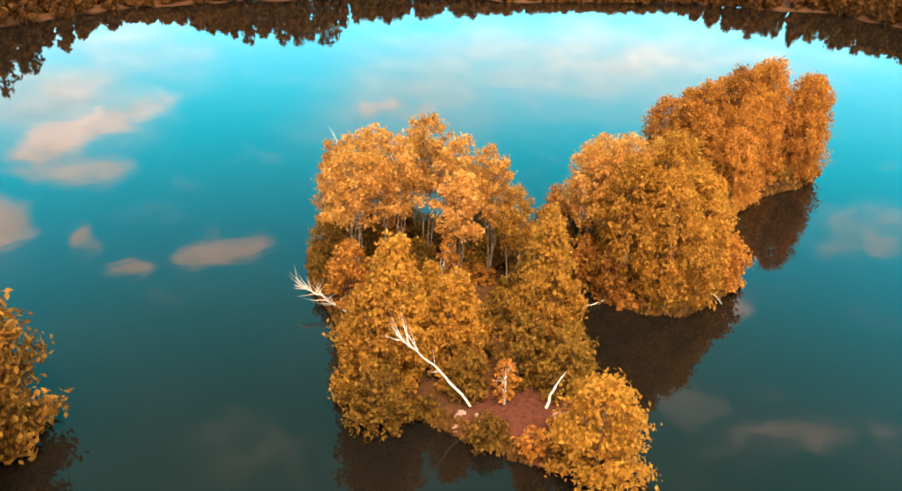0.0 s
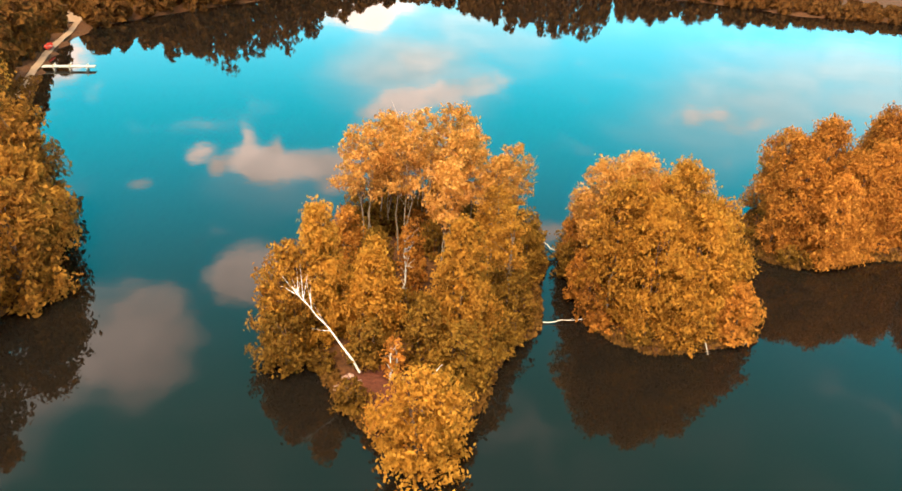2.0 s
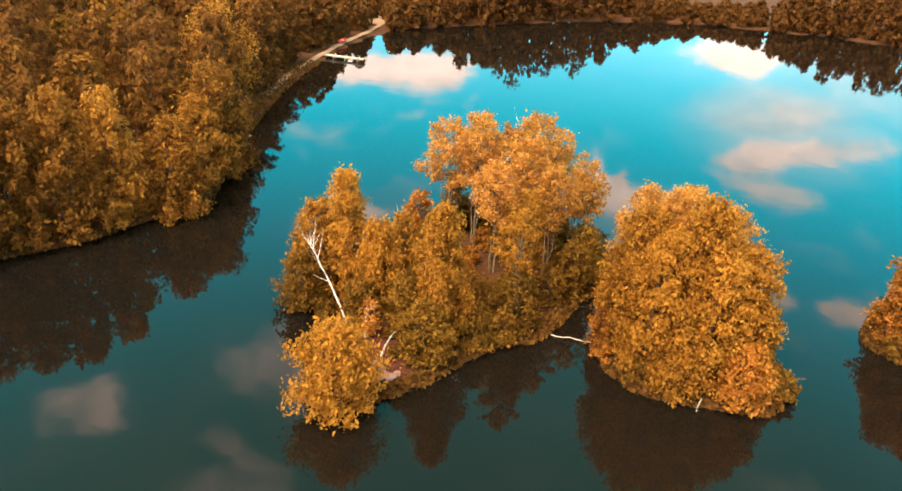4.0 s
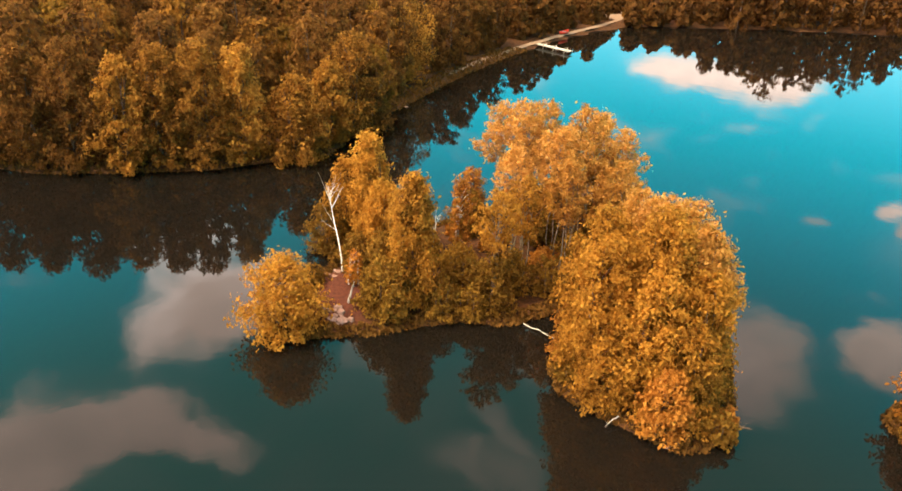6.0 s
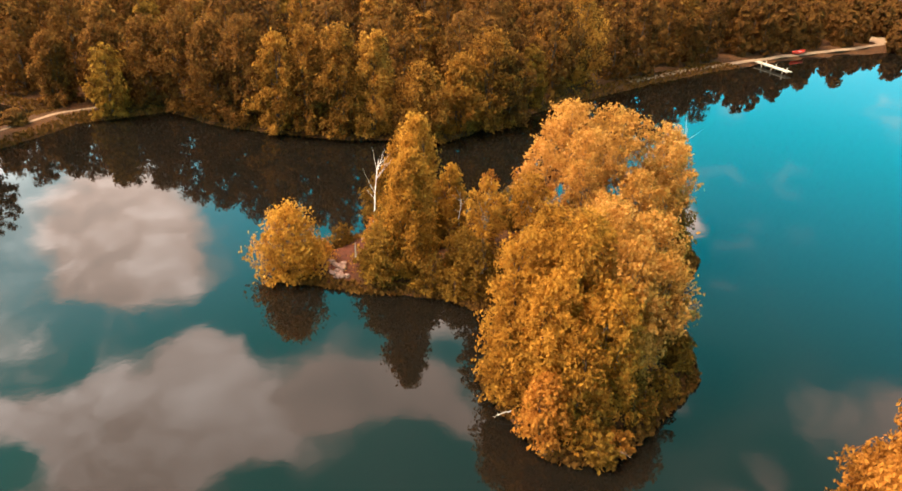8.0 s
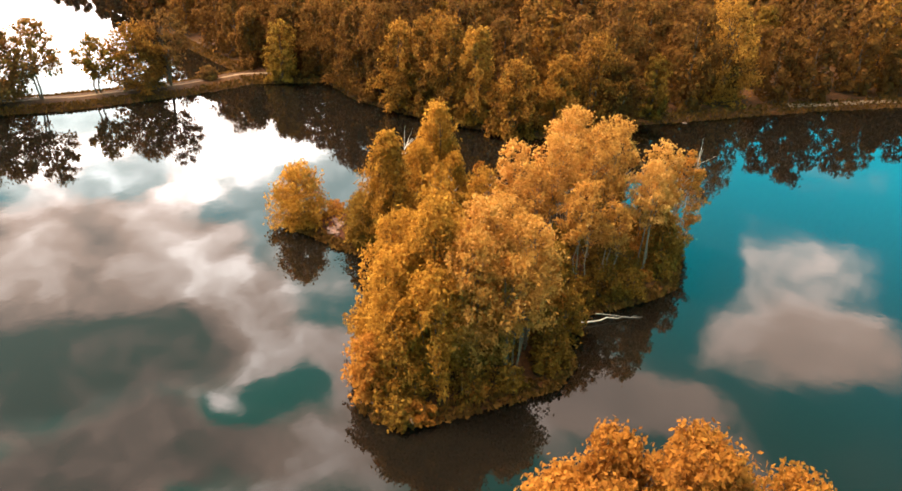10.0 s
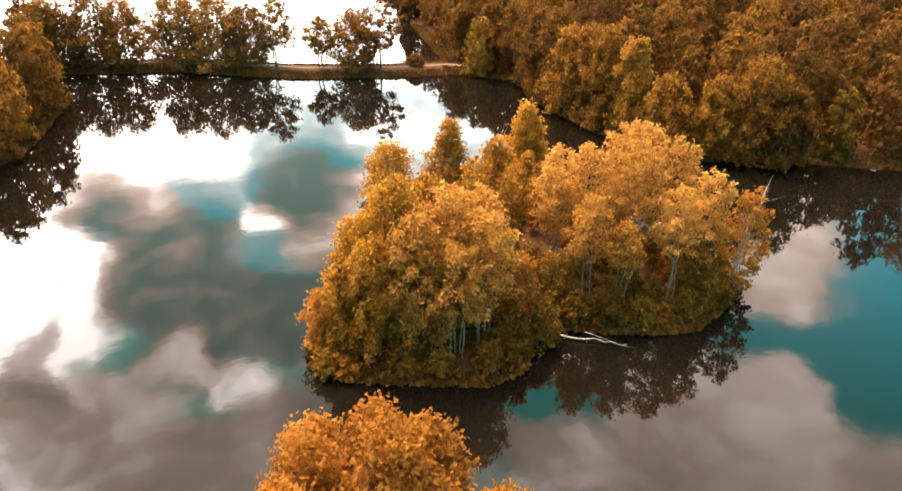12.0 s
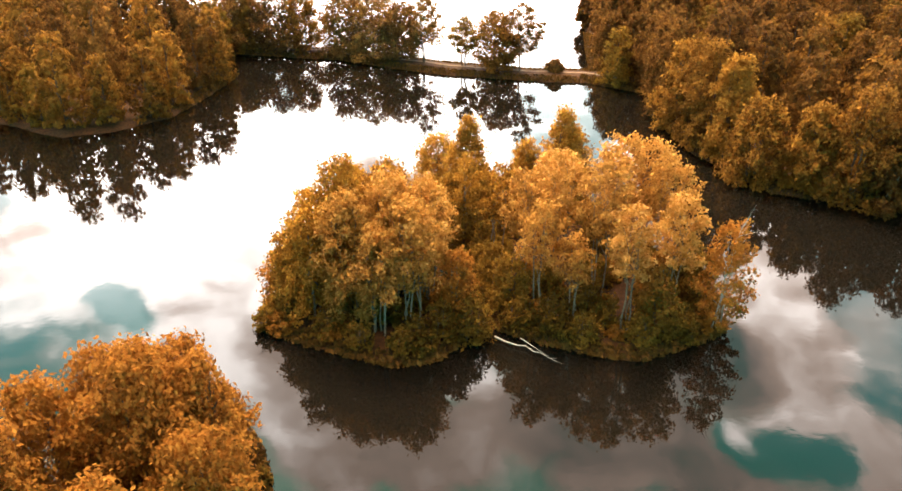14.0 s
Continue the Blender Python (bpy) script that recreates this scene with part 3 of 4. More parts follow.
def island_tree(seed, x, y, h, r, kind, leaf, base=None):
    area = (h / 9.0) * (r / 2.5)
    if kind == "tall":
        ob = tree("tree", seed, h, r, 0.50 * h, int(3000 * area), 56, "oval", 0.21, 0.35, 3, 0.08, leaf, BARK_BIRCH, TALL)
    elif kind == "veil":
        ob = tree("tree", seed, h, r, 0.12 * h, int(7200 * area), 120, "dome", 0.21, 0.8, 3, 0.11, leaf, BARK_BIRCH, VEIL)
    elif kind == "open":
        ob = tree("tree", seed, h, r, 0.44 * h, int(4300 * area), 84, "dome", 0.21, 0.5, 5, 0.09, leaf, BARK_BIRCH, VEIL)
    elif kind == "weep":
        ob = tree("tree", seed, h, r, 0.05 * h, int(9400 * area), 165, "dome", 0.215, 0.7, 3, 0.14, leaf, BARK_BROWN, WEEP)
    elif kind == "cone":
        ob = tree("tree", seed, h, r, 0.05 * h, int(9400 * area), 150, "cone", 0.21, 0.7, 2, 0.15, leaf, BARK_BROWN, WEEP)
    elif kind == "thin":
        ob = tree("tree", seed, h, r, 0.10 * h, int(4200 * area), 60, "oval", 0.21, 0.4, 2, 0.09, leaf, WOOD_GREY, "sparse half bare tree with rust orange leaves on the shore")
    else:
        ob = tree("bush", seed, h, r, 0.12, int(6800 * area), 110, "dome", 0.215, 0.5, 4, 0.07, leaf, BARK_BROWN, BUSH, "bush")
    return stand(ob, x, y, 0.05)


SOUTH_END = [
    (0.6, 39.4, 10.0, 2.7, "cone", LEAF_GOLD), (-0.8, 37.7, 8.0, 2.3, "weep", LEAF_GOLD), (2.6, 43.0, 6.4, 1.8, "cone", LEAF_GOLD), (0.0, 35.9, 4.2, 2.1, "bush", LEAF_OLIVE),
    (4.2, 40.0, 7.2, 2.1, "weep", LEAF_GOLD), (9.8, 41.4, 10.0, 2.7, "cone", LEAF_GOLD), (11.0, 39.4, 4.4, 2.2, "bush", LEAF_OLIVE),
    (11.9, 32.4, 5.7, 2.9, "weep", LEAF_GOLD), (8.4, 39.6, 5.0, 1.8, "bush", LEAF_OLIVE), (6.2, 34.4, 1.9, 1.3, "bush", LEAF_OLIVE),
    (3.6, 46.4, 6.6, 1.2, "thin", LEAF_RUST), (11.4, 43.4, 3.0, 1.5, "bush", LEAF_OLIVE), (7.4, 45.4, 3.2, 1.8, "bush", LEAF_OLIVE),
    (7.2, 37.5, 3.0, 0.8, "thin", LEAF_RUST), (5.0, 38.0, 3.4, 1.5, "bush", LEAF_OLIVE), (8.6, 33.6, 1.5, 1.0, "bush", LEAF_RUST),
]
NORTH_END = [
    (-3.6, 51.6, 11.0, 2.5, "tall", LEAF_TAN), (-0.6, 52.6, 11.7, 2.5, "tall", LEAF_TAN), (1.8, 57.0, 11.9, 2.6, "tall", LEAF_TAN),
    (4.2, 54.2, 11.2, 2.3, "tall", LEAF_TAN), (-3.6, 55.4, 10.9, 2.4, "tall", LEAF_TAN), (4.4, 50.4, 9.8, 1.9, "tall", LEAF_TAN),
    (7.2, 53.8, 9.8, 1.9, "tall", LEAF_TAN), (10.4, 47.4, 8.8, 1.7, "tall", LEAF_GOLD), (8.4, 50.2, 8.8, 1.7, "tall", LEAF_GOLD),
    (11.2, 47.2, 4.4, 1.9, "bush", LEAF_OLIVE), (1.0, 60.8, 9.8, 2.0, "tall", LEAF_TAN), (-2.6, 60.2, 10.2, 2.0, "tall", LEAF_TAN),
    (6.6, 58.2, 9.2, 2.0, "tall", LEAF_TAN), (8.4, 59.2, 2.2, 1.4, "bush", LEAF_OLIVE), (4.0, 61.6, 2.2, 1.4, "bush", LEAF_OLIVE),
    (0.2, 62.2, 2.2, 1.4, "bush", LEAF_OLIVE), (-3.2, 61.2, 2.4, 1.5, "bush", LEAF_OLIVE), (-3.4, 48.8, 5.2, 1.8, "bush", LEAF_RUST),
]
NORTH_END_BUSHES = [
    (-0.4, 48.0, 4.0, 1.9, "bush", LEAF_OLIVE), (-6.0, 54.6, 4.4, 1.7, "bush", LEAF_OLIVE), (9.4, 54.6, 4.4, 1.6, "bush", LEAF_OLIVE),
    (-6.2, 61.0, 9.0, 2.2, "thin", LEAF_RUST), (-3.0, 57.6, 2.8, 1.7, "bush", LEAF_OLIVE), (3.2, 58.6, 2.8, 1.8, "bush", LEAF_OLIVE), (6.0, 60.2, 3.0, 1.7, "bush", LEAF_OLIVE), (1.2, 54.6, 2.4, 1.7, "bush", LEAF_OLIVE), (5.6, 55.6, 2.8, 1.7, "bush", LEAF_OLIVE), (9.6, 45.8, 3.2, 1.8, "bush", LEAF_OLIVE), (9.3, 49.2, 3.4, 1.7, "bush", LEAF_OLIVE), (9.8, 51.8, 3.0, 1.5, "bush", LEAF_OLIVE), (11.9, 45.6, 2.4, 1.2, "bush", LEAF_OLIVE), (-1.0, 61.0, 6.2, 1.6, "veil", LEAF_RUST), (4.6, 59.8, 7.4, 1.6, "tall", LEAF_TAN), (-1.4, 61.8, 4.4, 1.9, "bush", LEAF_OLIVE), (8.6, 57.0, 4.6, 1.9, "bush", LEAF_OLIVE), (-5.8, 58.4, 4.6, 1.6, "bush", LEAF_OLIVE),
]
ROUND_TREES = [
    (17.2, 52.7, 10.6, 2.8, "weep", LEAF_GOLD), (20.0, 51.7, 9.9, 2.8, "weep", LEAF_GOLD), (20.6, 54.9, 11.6, 2.9, "weep", LEAF_GOLD),
    (23.0, 53.7, 9.0, 2.5, "weep", LEAF_GOLD), (17.4, 56.3, 11.0, 2.8, "open", LEAF_TAN), (14.6, 55.9, 10.6, 2.3, "open", LEAF_TAN),
    (20.4, 57.7, 10.4, 2.6, "veil", LEAF_TAN), (16.0, 58.9, 10.2, 2.6, "open", LEAF_TAN), (18.4, 59.8, 8.6, 2.2, "open", LEAF_TAN), (23.2, 56.8, 8.8, 2.3, "veil", LEAF_GOLD), (24.6, 55.3, 6.6, 2.1, "weep", LEAF_GOLD),
    (25.6, 53.9, 4.4, 1.8, "weep", LEAF_RUST), (16.0, 51.5, 3.6, 1.3, "bush", LEAF_RUST), (25.2, 56.7, 2.2, 1.3, "bush", LEAF_OLIVE),
    (22.2, 59.0, 2.0, 1.3, "bush", LEAF_OLIVE), (19.8, 60.6, 1.8, 1.2, "bush", LEAF_OLIVE), (16.4, 61.4, 2.0, 1.3, "bush", LEAF_OLIVE),
    (13.9, 60.0, 3.0, 1.5, "bush", LEAF_OLIVE), (22.4, 51.3, 5.0, 2.0, "weep", LEAF_GOLD), (14.4, 53.7, 4.4, 1.3, "bush", LEAF_RUST),
    (12.6, 58.6, 6.6, 1.7, "veil", LEAF_RUST), (11.8, 60.2, 3.8, 1.7, "bush", LEAF_OLIVE), (12.6, 57.0, 3.4, 1.5, "bush", LEAF_OLIVE),
]
NORTH_TREES = [
    (28.6, 71.6, 8.5, 2.6, "weep", LEAF_RUST), (32.2, 73.0, 9.3, 2.7, "weep", LEAF_RUST), (29.6, 75.8, 10.8, 3.2, "weep", LEAF_RUST),
    (27.2, 74.6, 9.4, 2.3, "weep", LEAF_RUST), (34.2, 75.8, 9.6, 2.6, "weep", LEAF_RUST), (36.8, 78.2, 9.4, 2.6, "weep", LEAF_RUST),
    (34.4, 80.6, 11.4, 3.3, "weep", LEAF_RUST), (38.2, 82.4, 12.0, 3.3, "weep", LEAF_RUST), (41.6, 80.4, 11.0, 3.2, "weep", LEAF_RUST),
    (44.4, 84.8, 10.2, 2.8, "weep", LEAF_RUST), (34.6, 85.6, 9.4, 2.6, "weep", LEAF_RUST), (38.8, 86.8, 10.6, 2.7, "weep", LEAF_RUST),
    (27.2, 70.4, 4.4, 1.7, "bush", LEAF_RUST), (26.4, 78.8, 8.6, 2.9, "weep", LEAF_RUST), (29.6, 81.8, 8.8, 2.6, "weep", LEAF_RUST),
    (31.4, 70.4, 8.2, 2.4, "weep", LEAF_RUST),
]
ISLAND_TREES = SOUTH_END + NORTH_END + NORTH_END_BUSHES + ROUND_TREES + NORTH_TREES
for k, (x, y, h, r, kind, leaf) in enumerate(ISLAND_TREES):
    island_tree(100 + k, x, y, h, r, kind, leaf)

# ---- the trees that lean over the western bank ----
BANK_TREES = [
    (-19.6, 17.2, 11.2, 2.9, LEAF_GOLDEN), (-20.2, 20.8, 12.0, 3.1, LEAF_BRIGHT), (-20.3, 24.4, 12.4, 3.3, LEAF_BRIGHT), (-21.0, 28.4, 12.0, 2.9, LEAF_GOLDEN),
    (-21.6, 34.0, 9.2, 3.7, LEAF_GOLDEN), (-25.6, 37.6, 9.0, 3.0, LEAF_BRIGHT), (-29.0, 40.4, 11.8, 3.9, LEAF_BRIGHT), (-20.8, 12.6, 12.4, 3.3, LEAF_WOOD),
    (-21.0, 8.0, 11.6, 3.2, LEAF_WOOD), (-22.8, 3.2, 12.4, 3.5, LEAF_WOOD), (-31.8, 42.6, 9.0, 3.0, LEAF_WOOD), (-49.5, 49.0, 14.0, 4.6, LEAF_GOLDEN),
    (-23.2, -1.6, 10.8, 3.3, LEAF_WOOD), (-22.0, -6.8, 9.6, 3.0, LEAF_WOOD), (-19.6, -12.6, 8.8, 2.8, LEAF_WOOD),
]
for k, (x, y, h, r, leaf) in enumerate(BANK_TREES):
    stand(tree("tree", 260 + k, h, r, 0.04 * h, 6400, 120, "dome", 0.33, 0.6, 3, 0.17, leaf, BARK_BROWN, "dense golden brown tree leaning over the lake bank", group="bank trees", lumps=1.3), x, y, 0.05)

# ---- low growth on the islands ----
LOW = []
for k, (leaf, h) in enumerate([(LEAF_OLIVE, 1.5), (LEAF_RUST, 1.2), (LEAF_OLIVE, 2.0)]):
    LOW.append(tree("shrub", 300 + k, h, 1.05, 0.06, 900, 26, "dome", 0.20, 0.4, 3, 0.03, leaf, BARK_BROWN, "small olive brown shrub in the island's undergrowth", "shrub", "island undergrowth"))
rng = np.random.default_rng(11)
spots = []
for isle, count in ((ISLE_LONG, 62), (ISLE_ROUND, 30), (ISLE_NORTH, 24)):
    p = np.array(isle)
    x, y = rng.uniform(p[:, 0].min(), p[:, 0].max(), 900), rng.uniform(p[:, 1].min(), p[:, 1].max(), 900)
    d = inside(isle, x, y)
    ok = (d > 0.15) & (np.hypot((x - 8.3) * 0.8, y - 35.6) > 2.6)
    spots += list(zip(x[ok][:count], y[ok][:count]))
for ob, (x, y) in zip(LOW, spots[:3]):
    stand(ob, x, y, 0.05)
for x, y in spots[3:]:
    at = Matrix.LocRotScale((x, y, float(height(x, y)) - 0.05), Euler((0, 0, rng.uniform(0, 6.283))), None)
    s = rng.uniform(0.7, 1.3)
    copy_thing(LOW[rng.integers(3)], at).scale = (s, s, s)

# ---- woods on the mainland ----
WOOD_TREES = []
for k, (h, r, leaf) in enumerate([(12.2, 3.9, LEAF_WOOD), (13.4, 3.8, LEAF_WOOD), (11.2, 3.7, LEAF_BRIGHT), (14.0, 4.1, LEAF_WOOD), (12.4, 3.6, LEAF_BRIGHT), (10.4, 3.4, LEAF_OLIVE)]):
    ob = tree("tree", 700 + k, h, r, 0.05 * h, 2100, 58, "dome", 0.52, 0.45, 1, 0.16, leaf, BARK_BROWN, "broad orange brown tree in the lakeside woods", group="lakeside woods", rough=0.30, lumps=1.0)
    WOOD_TREES.append(ob)


def scatter(rng, box, gap, keep, limit, taken):
    """Places at least gap apart within a box, where keep(x, y) holds."""
    made = []
    x, y = rng.uniform(box[0], box[1], limit * 60), rng.uniform(box[2], box[3], limit * 60)
    fits = keep(x, y)
    near = np.array(taken, float).reshape(-1, 2)
    for a, b in zip(x[fits], y[fits]):
        if len(made) >= limit:
            break
        if not len(near) or ((near[:, 0] - a) ** 2 + (near[:, 1] - b) ** 2).min() > gap * gap:
            made.append((a, b))
            taken.append((a, b))
            near = np.vstack([near, (a, b)])
    return made


rng = np.random.default_rng(21)
TRACK = [(-41.2, 47.5), (-48, 52.4), (-56.3, 58.8), (-67, 68.0), (-76, 77.3), (-85, 87.4), (-92.4, 97.2), (-98, 103.5), (-107, 108.6)]
DAM = [(-19.4, -6.6), (-16.0, -9.6), (-7.2, -11.6), (6.9, -17.4), (22.0, -28.2), (40.9, -34.8), (50, -37)]


def along(line, x, y):
    """The distance from a line of points."""
    best = np.full(np.shape(x), 1e9)
    for (ax, ay), (bx, by) in zip(line, line[1:]):
        ex, ey = bx - ax, by - ay
        t = np.clip(((x - ax) * ex + (y - ay) * ey) / (ex * ex + ey * ey), 0, 1)
        best = np.minimum(best, np.hypot(x - ax - t * ex, y - ay - t * ey))
    return best


def edge_west(x, y):
    d = land(x, y)
    return (d > 0.8) & (d < 2.6) & (along(TRACK, x, y) > 2.0) & (along(DAM, x, y) > 2.5)


def wood_west(x, y):
    return (land(x, y) > 2.6) & (along(TRACK, x, y) > 2.0) & (along(DAM, x, y) > 2.8)


def wood_southeast(x, y):
    return (land(x, y) > 0.8) & (along(DAM, x, y) > 3.0)


def shore_band(x, y):
    d = land(x, y)
    return (d > 0.3) & (d < 15) & (along(TRACK, x, y) > 3.5)


taken = [(-25.2, -9), (-28, 20), (-36, 30), (-29, 6), (-40, 12), (-34, -8)] + [spot[:2] for spot in BANK_TREES]
EDGE = scatter(rng, (-62, -15, -8, 63), 4.4, edge_west, 30, taken)
EDGE += scatter(rng, (38, 80, -36, 14), 4.4, edge_west, 22, taken)
INNER = scatter(rng, (-74, -16, -58, 76), 5.6, wood_west, 165, taken)
INNER += scatter(rng, (38, 80, -42, 14), 5.8, wood_southeast, 34, taken)


def plant(places, choice, low, high):
    for x, y in places:
        base = WOOD_TREES[choice[rng.integers(len(choice))]]
        s = rng.uniform(low, high)
        at = Matrix.LocRotScale((x, y, float(height(x, y)) - 0.1), Euler((0, 0, rng.uniform(0, 6.283))), None)
        copy_thing(base, at).scale = (s, s, s * rng.uniform(0.92, 1.1))


plant(EDGE, (0, 2, 4, 5, 2, 4), 0.72, 0.95)
plant(INNER, (0, 1, 3, 4, 0, 3, 5), 0.74, 1.1)
for ob, (x, y) in zip(WOOD_TREES, taken):
    stand(ob, x, y, 0.1)


# the far shore's woods rise and fall: bearing from the lake's middle, height
SKYLINE = [(-180, 9), (-95, 9), (-81, 4), (-76, 5.5), (-72, 10), (-65, 15), (-57, 13.5), (-50, 5), (-43, 3.4), (-38, 5.5), (-34, 8.5),
           (-28, 12.5), (-22, 11.5), (-19, 7), (-10, 5.5), (-6, 4.5), (7, 2.4), (20, 2.8), (24, 6), (31, 8.8), (37, 9.4), (42, 8), (60, 9), (180, 9)]


def tall(x, y):
    turn, high = zip(*SKYLINE)
    return float(np.interp(math.degrees(math.atan2(x - 20, y - 90)), turn, high))


def far_wood(name, places, rng, label, spruce, count=370):
    """A distant wood as one mesh."""
    pieces, stems = [], []
    for x, y in places:
        h = rng.uniform(0.72, 1.12) * tall(x, y)
        pointed = rng.uniform() < spruce
        r = max(h * (0.17 if pointed else 0.27), 2.1)
        (v, f), _ = crown_of(rng, h, r, 0.03 * h, count, 40, "cone" if pointed else "dome", 1.05, 0.3, 0.4)
        at = np.array((x, y, float(height(x, y))))
        pieces.append((v + at, f))
        pts = np.array([(0, 0, -0.3), (0, 0, h * 0.5), (0, 0, h * 0.9)]) + at
        stems.append(tube(pts, (0.2, 0.14, 0.05), 5))
    thing = tagged(new(name), label, "woods", kind="stuff")
    under("foliage", mesh_of("foliage", *joined(pieces), LEAF_WOOD), thing)["kind"] = "stuff"
    under("trunks", mesh_of("trunks", *joined(stems), BARK_BROWN, True), thing)["kind"] = "stuff"


far_wood("north_woods", scatter(rng, (-125, 135, 104, 242), 3.7, shore_band, 380, []), rng, "distant mixed orange brown woods on the far shore", 0.15)
far_wood("west_woods", scatter(rng, (-150, -45, -62, 112), 5.2, wood_west, 260, list(INNER)), rng, "distant orange brown woods behind the lakeside trees", 0.1, 280)
far_wood("path_woods", scatter(rng, (-130, -62, 62, 124), 4.2, wood_west, 110, list(INNER)), rng, "distant orange brown woods behind the sandy path", 0.1, 330)
far_wood("south_woods", scatter(rng, (-70, 100, -150, -40), 4.6, shore_band, 120, list(INNER)), rng, "distant dark woods beyond the pond", 0.3)

# ---- the embankment's trees ----
for k, (x, y, h, r, sh, leaf) in enumerate([
        (40.5, -33.6, 10.0, 3.6, "dome", LEAF_DARK), (35.0, -32.2, 10.5, 3.4, "dome", LEAF_DARK), (30.2, -30.6, 10.0, 2.8, "dome", LEAF_BRIGHT),
        (22.8, -28.0, 10.6, 3.8, "dome", LEAF_DARK), (18.0, -24.8, 10.8, 3.9, "dome", LEAF_DARK), (13.2, -21.6, 9.4, 2.9, "dome", LEAF_DARK),
        (9.4, -19.0, 10.4, 1.9, "oval", LEAF_DARK), (3.4, -15.8, 7.8, 1.5, "oval", LEAF_OLIVE), (-1.6, -13.8, 8.8, 3.0, "dome", LEAF_BRIGHT),
        (-5.4, -12.4, 10.4, 1.9, "oval", LEAF_DARK), (-10.6, -11.4, 1.8, 1.0, "dome", LEAF_DARK)]):
    stand(tree("tree", 800 + k, h, (1.45 if sh == "dome" else 1.7) * r, (0.08 if sh == "dome" else 0.34) * h, int((5200 if sh == "dome" else 3000) * r / 2.5), 85 if sh == "dome" else 30, sh, 0.34, 0.15, 2, 0.14, leaf, BARK_BROWN,
               "open dark brown tree on the grassy embankment", group="embankment trees"), x, y, 0.05)


# ---- tracks ----
def ribbon(name, line, width, mat, label, category, lift=0.05):
    """A strip that lies on the ground along a line of points."""
    pts = np.array(line, float)
    seg = np.r_[0, np.cumsum(np.hypot(*np.diff(pts, axis=0).T))]
    s = np.arange(0, seg[-1], 0.6)
    x, y = np.interp(s, seg, pts[:, 0]), np.interp(s, seg, pts[:, 1])
    for _ in range(6):
        x[1:-1], y[1:-1] = (x[:-2] + x[1:-1] * 2 + x[2:]) / 4, (y[:-2] + y[1:-1] * 2 + y[2:]) / 4
    tx, ty = np.gradient(x), np.gradient(y)
    n = np.hypot(tx, ty)
    half = width / 2 * (1 + 0.22 * wobble(x, y, 3.0, 9))
    across = np.linspace(-1, 1, 5)
    vx = x[:, None] - (ty / n * half)[:, None] * across
    vy = y[:, None] + (tx / n * half)[:, None] * across
    vz = np.maximum(height(vx, vy), 0.02) + lift * (1.2 - across**2)
    verts = np.stack([vx, vy, vz], -1).reshape(-1, 3)
    i, j = np.meshgrid(np.arange(len(s) - 1), np.arange(4), indexing="ij")
    faces = np.stack([i * 5 + j, (i + 1) * 5 + j, (i + 1) * 5 + j + 1, i * 5 + j + 1], -1).reshape(-1, 4)
    return tagged(new(name, mesh_of(name, verts, faces, mat, True)), label, category, kind="structure")


ribbon("path", [(-54.5, 57.2), (-58.5, 60.6), (-63, 64.4)] + TRACK[3:], 0.95, SAND, "pale sandy path along the lake shore", "path")
ribbon("path", [(-99, 101), (-106, 108)], 6.0, SAND, "pale sandy clearing at the path's end", "path", 0.09)
ribbon("path", DAM, 0.55, SAND, "narrow pale path on the embankment's crest", "path")


# ---- small things on the water and the shores ----
def branchy(name, base, tip, thick, twigs, seed, mat, label, category, spread=0.5, bend=0.3, reaches=(0.08, 0.22), where=(0.45, 0.95)):
    """A bare stem from base to tip, with side branches on its outer half."""
    rng = np.random.default_rng(seed)
    base, tip = np.array(base, float), np.array(tip, float)
    f = np.linspace(0, 1, 9)[:, None]
    long = np.linalg.norm(tip - base)
    line = (tip - base) * f + np.array((0, 0, bend)) * np.sin(np.pi * f) + np.concatenate([np.zeros((1, 3)), rng.normal(size=(8, 3)) * 0.012 * long])
    thing = tagged(new(name), label, category)
    thing.location = base
    under("trunk", mesh_of("trunk", *tube(line, thick * (1.08 - f[:, 0]) ** 0.8, 8), mat, True), thing)
    for k in range(twigs):
        t = rng.uniform(*where)
        start = np.array([np.interp(t, f[:, 0], line[:, i]) for i in range(3)])
        way = unit((tip - base) / long + rng.normal(size=3) * spread)
        reach = long * rng.uniform(*reaches)
        g = np.linspace(0, 1, 5)[:, None]
        limb = start + way * reach * g + np.array((0, 0, 0.12 * reach)) * g**2
        under("branch", mesh_of("branch", *tube(limb, thick * 0.34 * (1.06 - g[:, 0]), 5), mat, True), thing)
    return thing


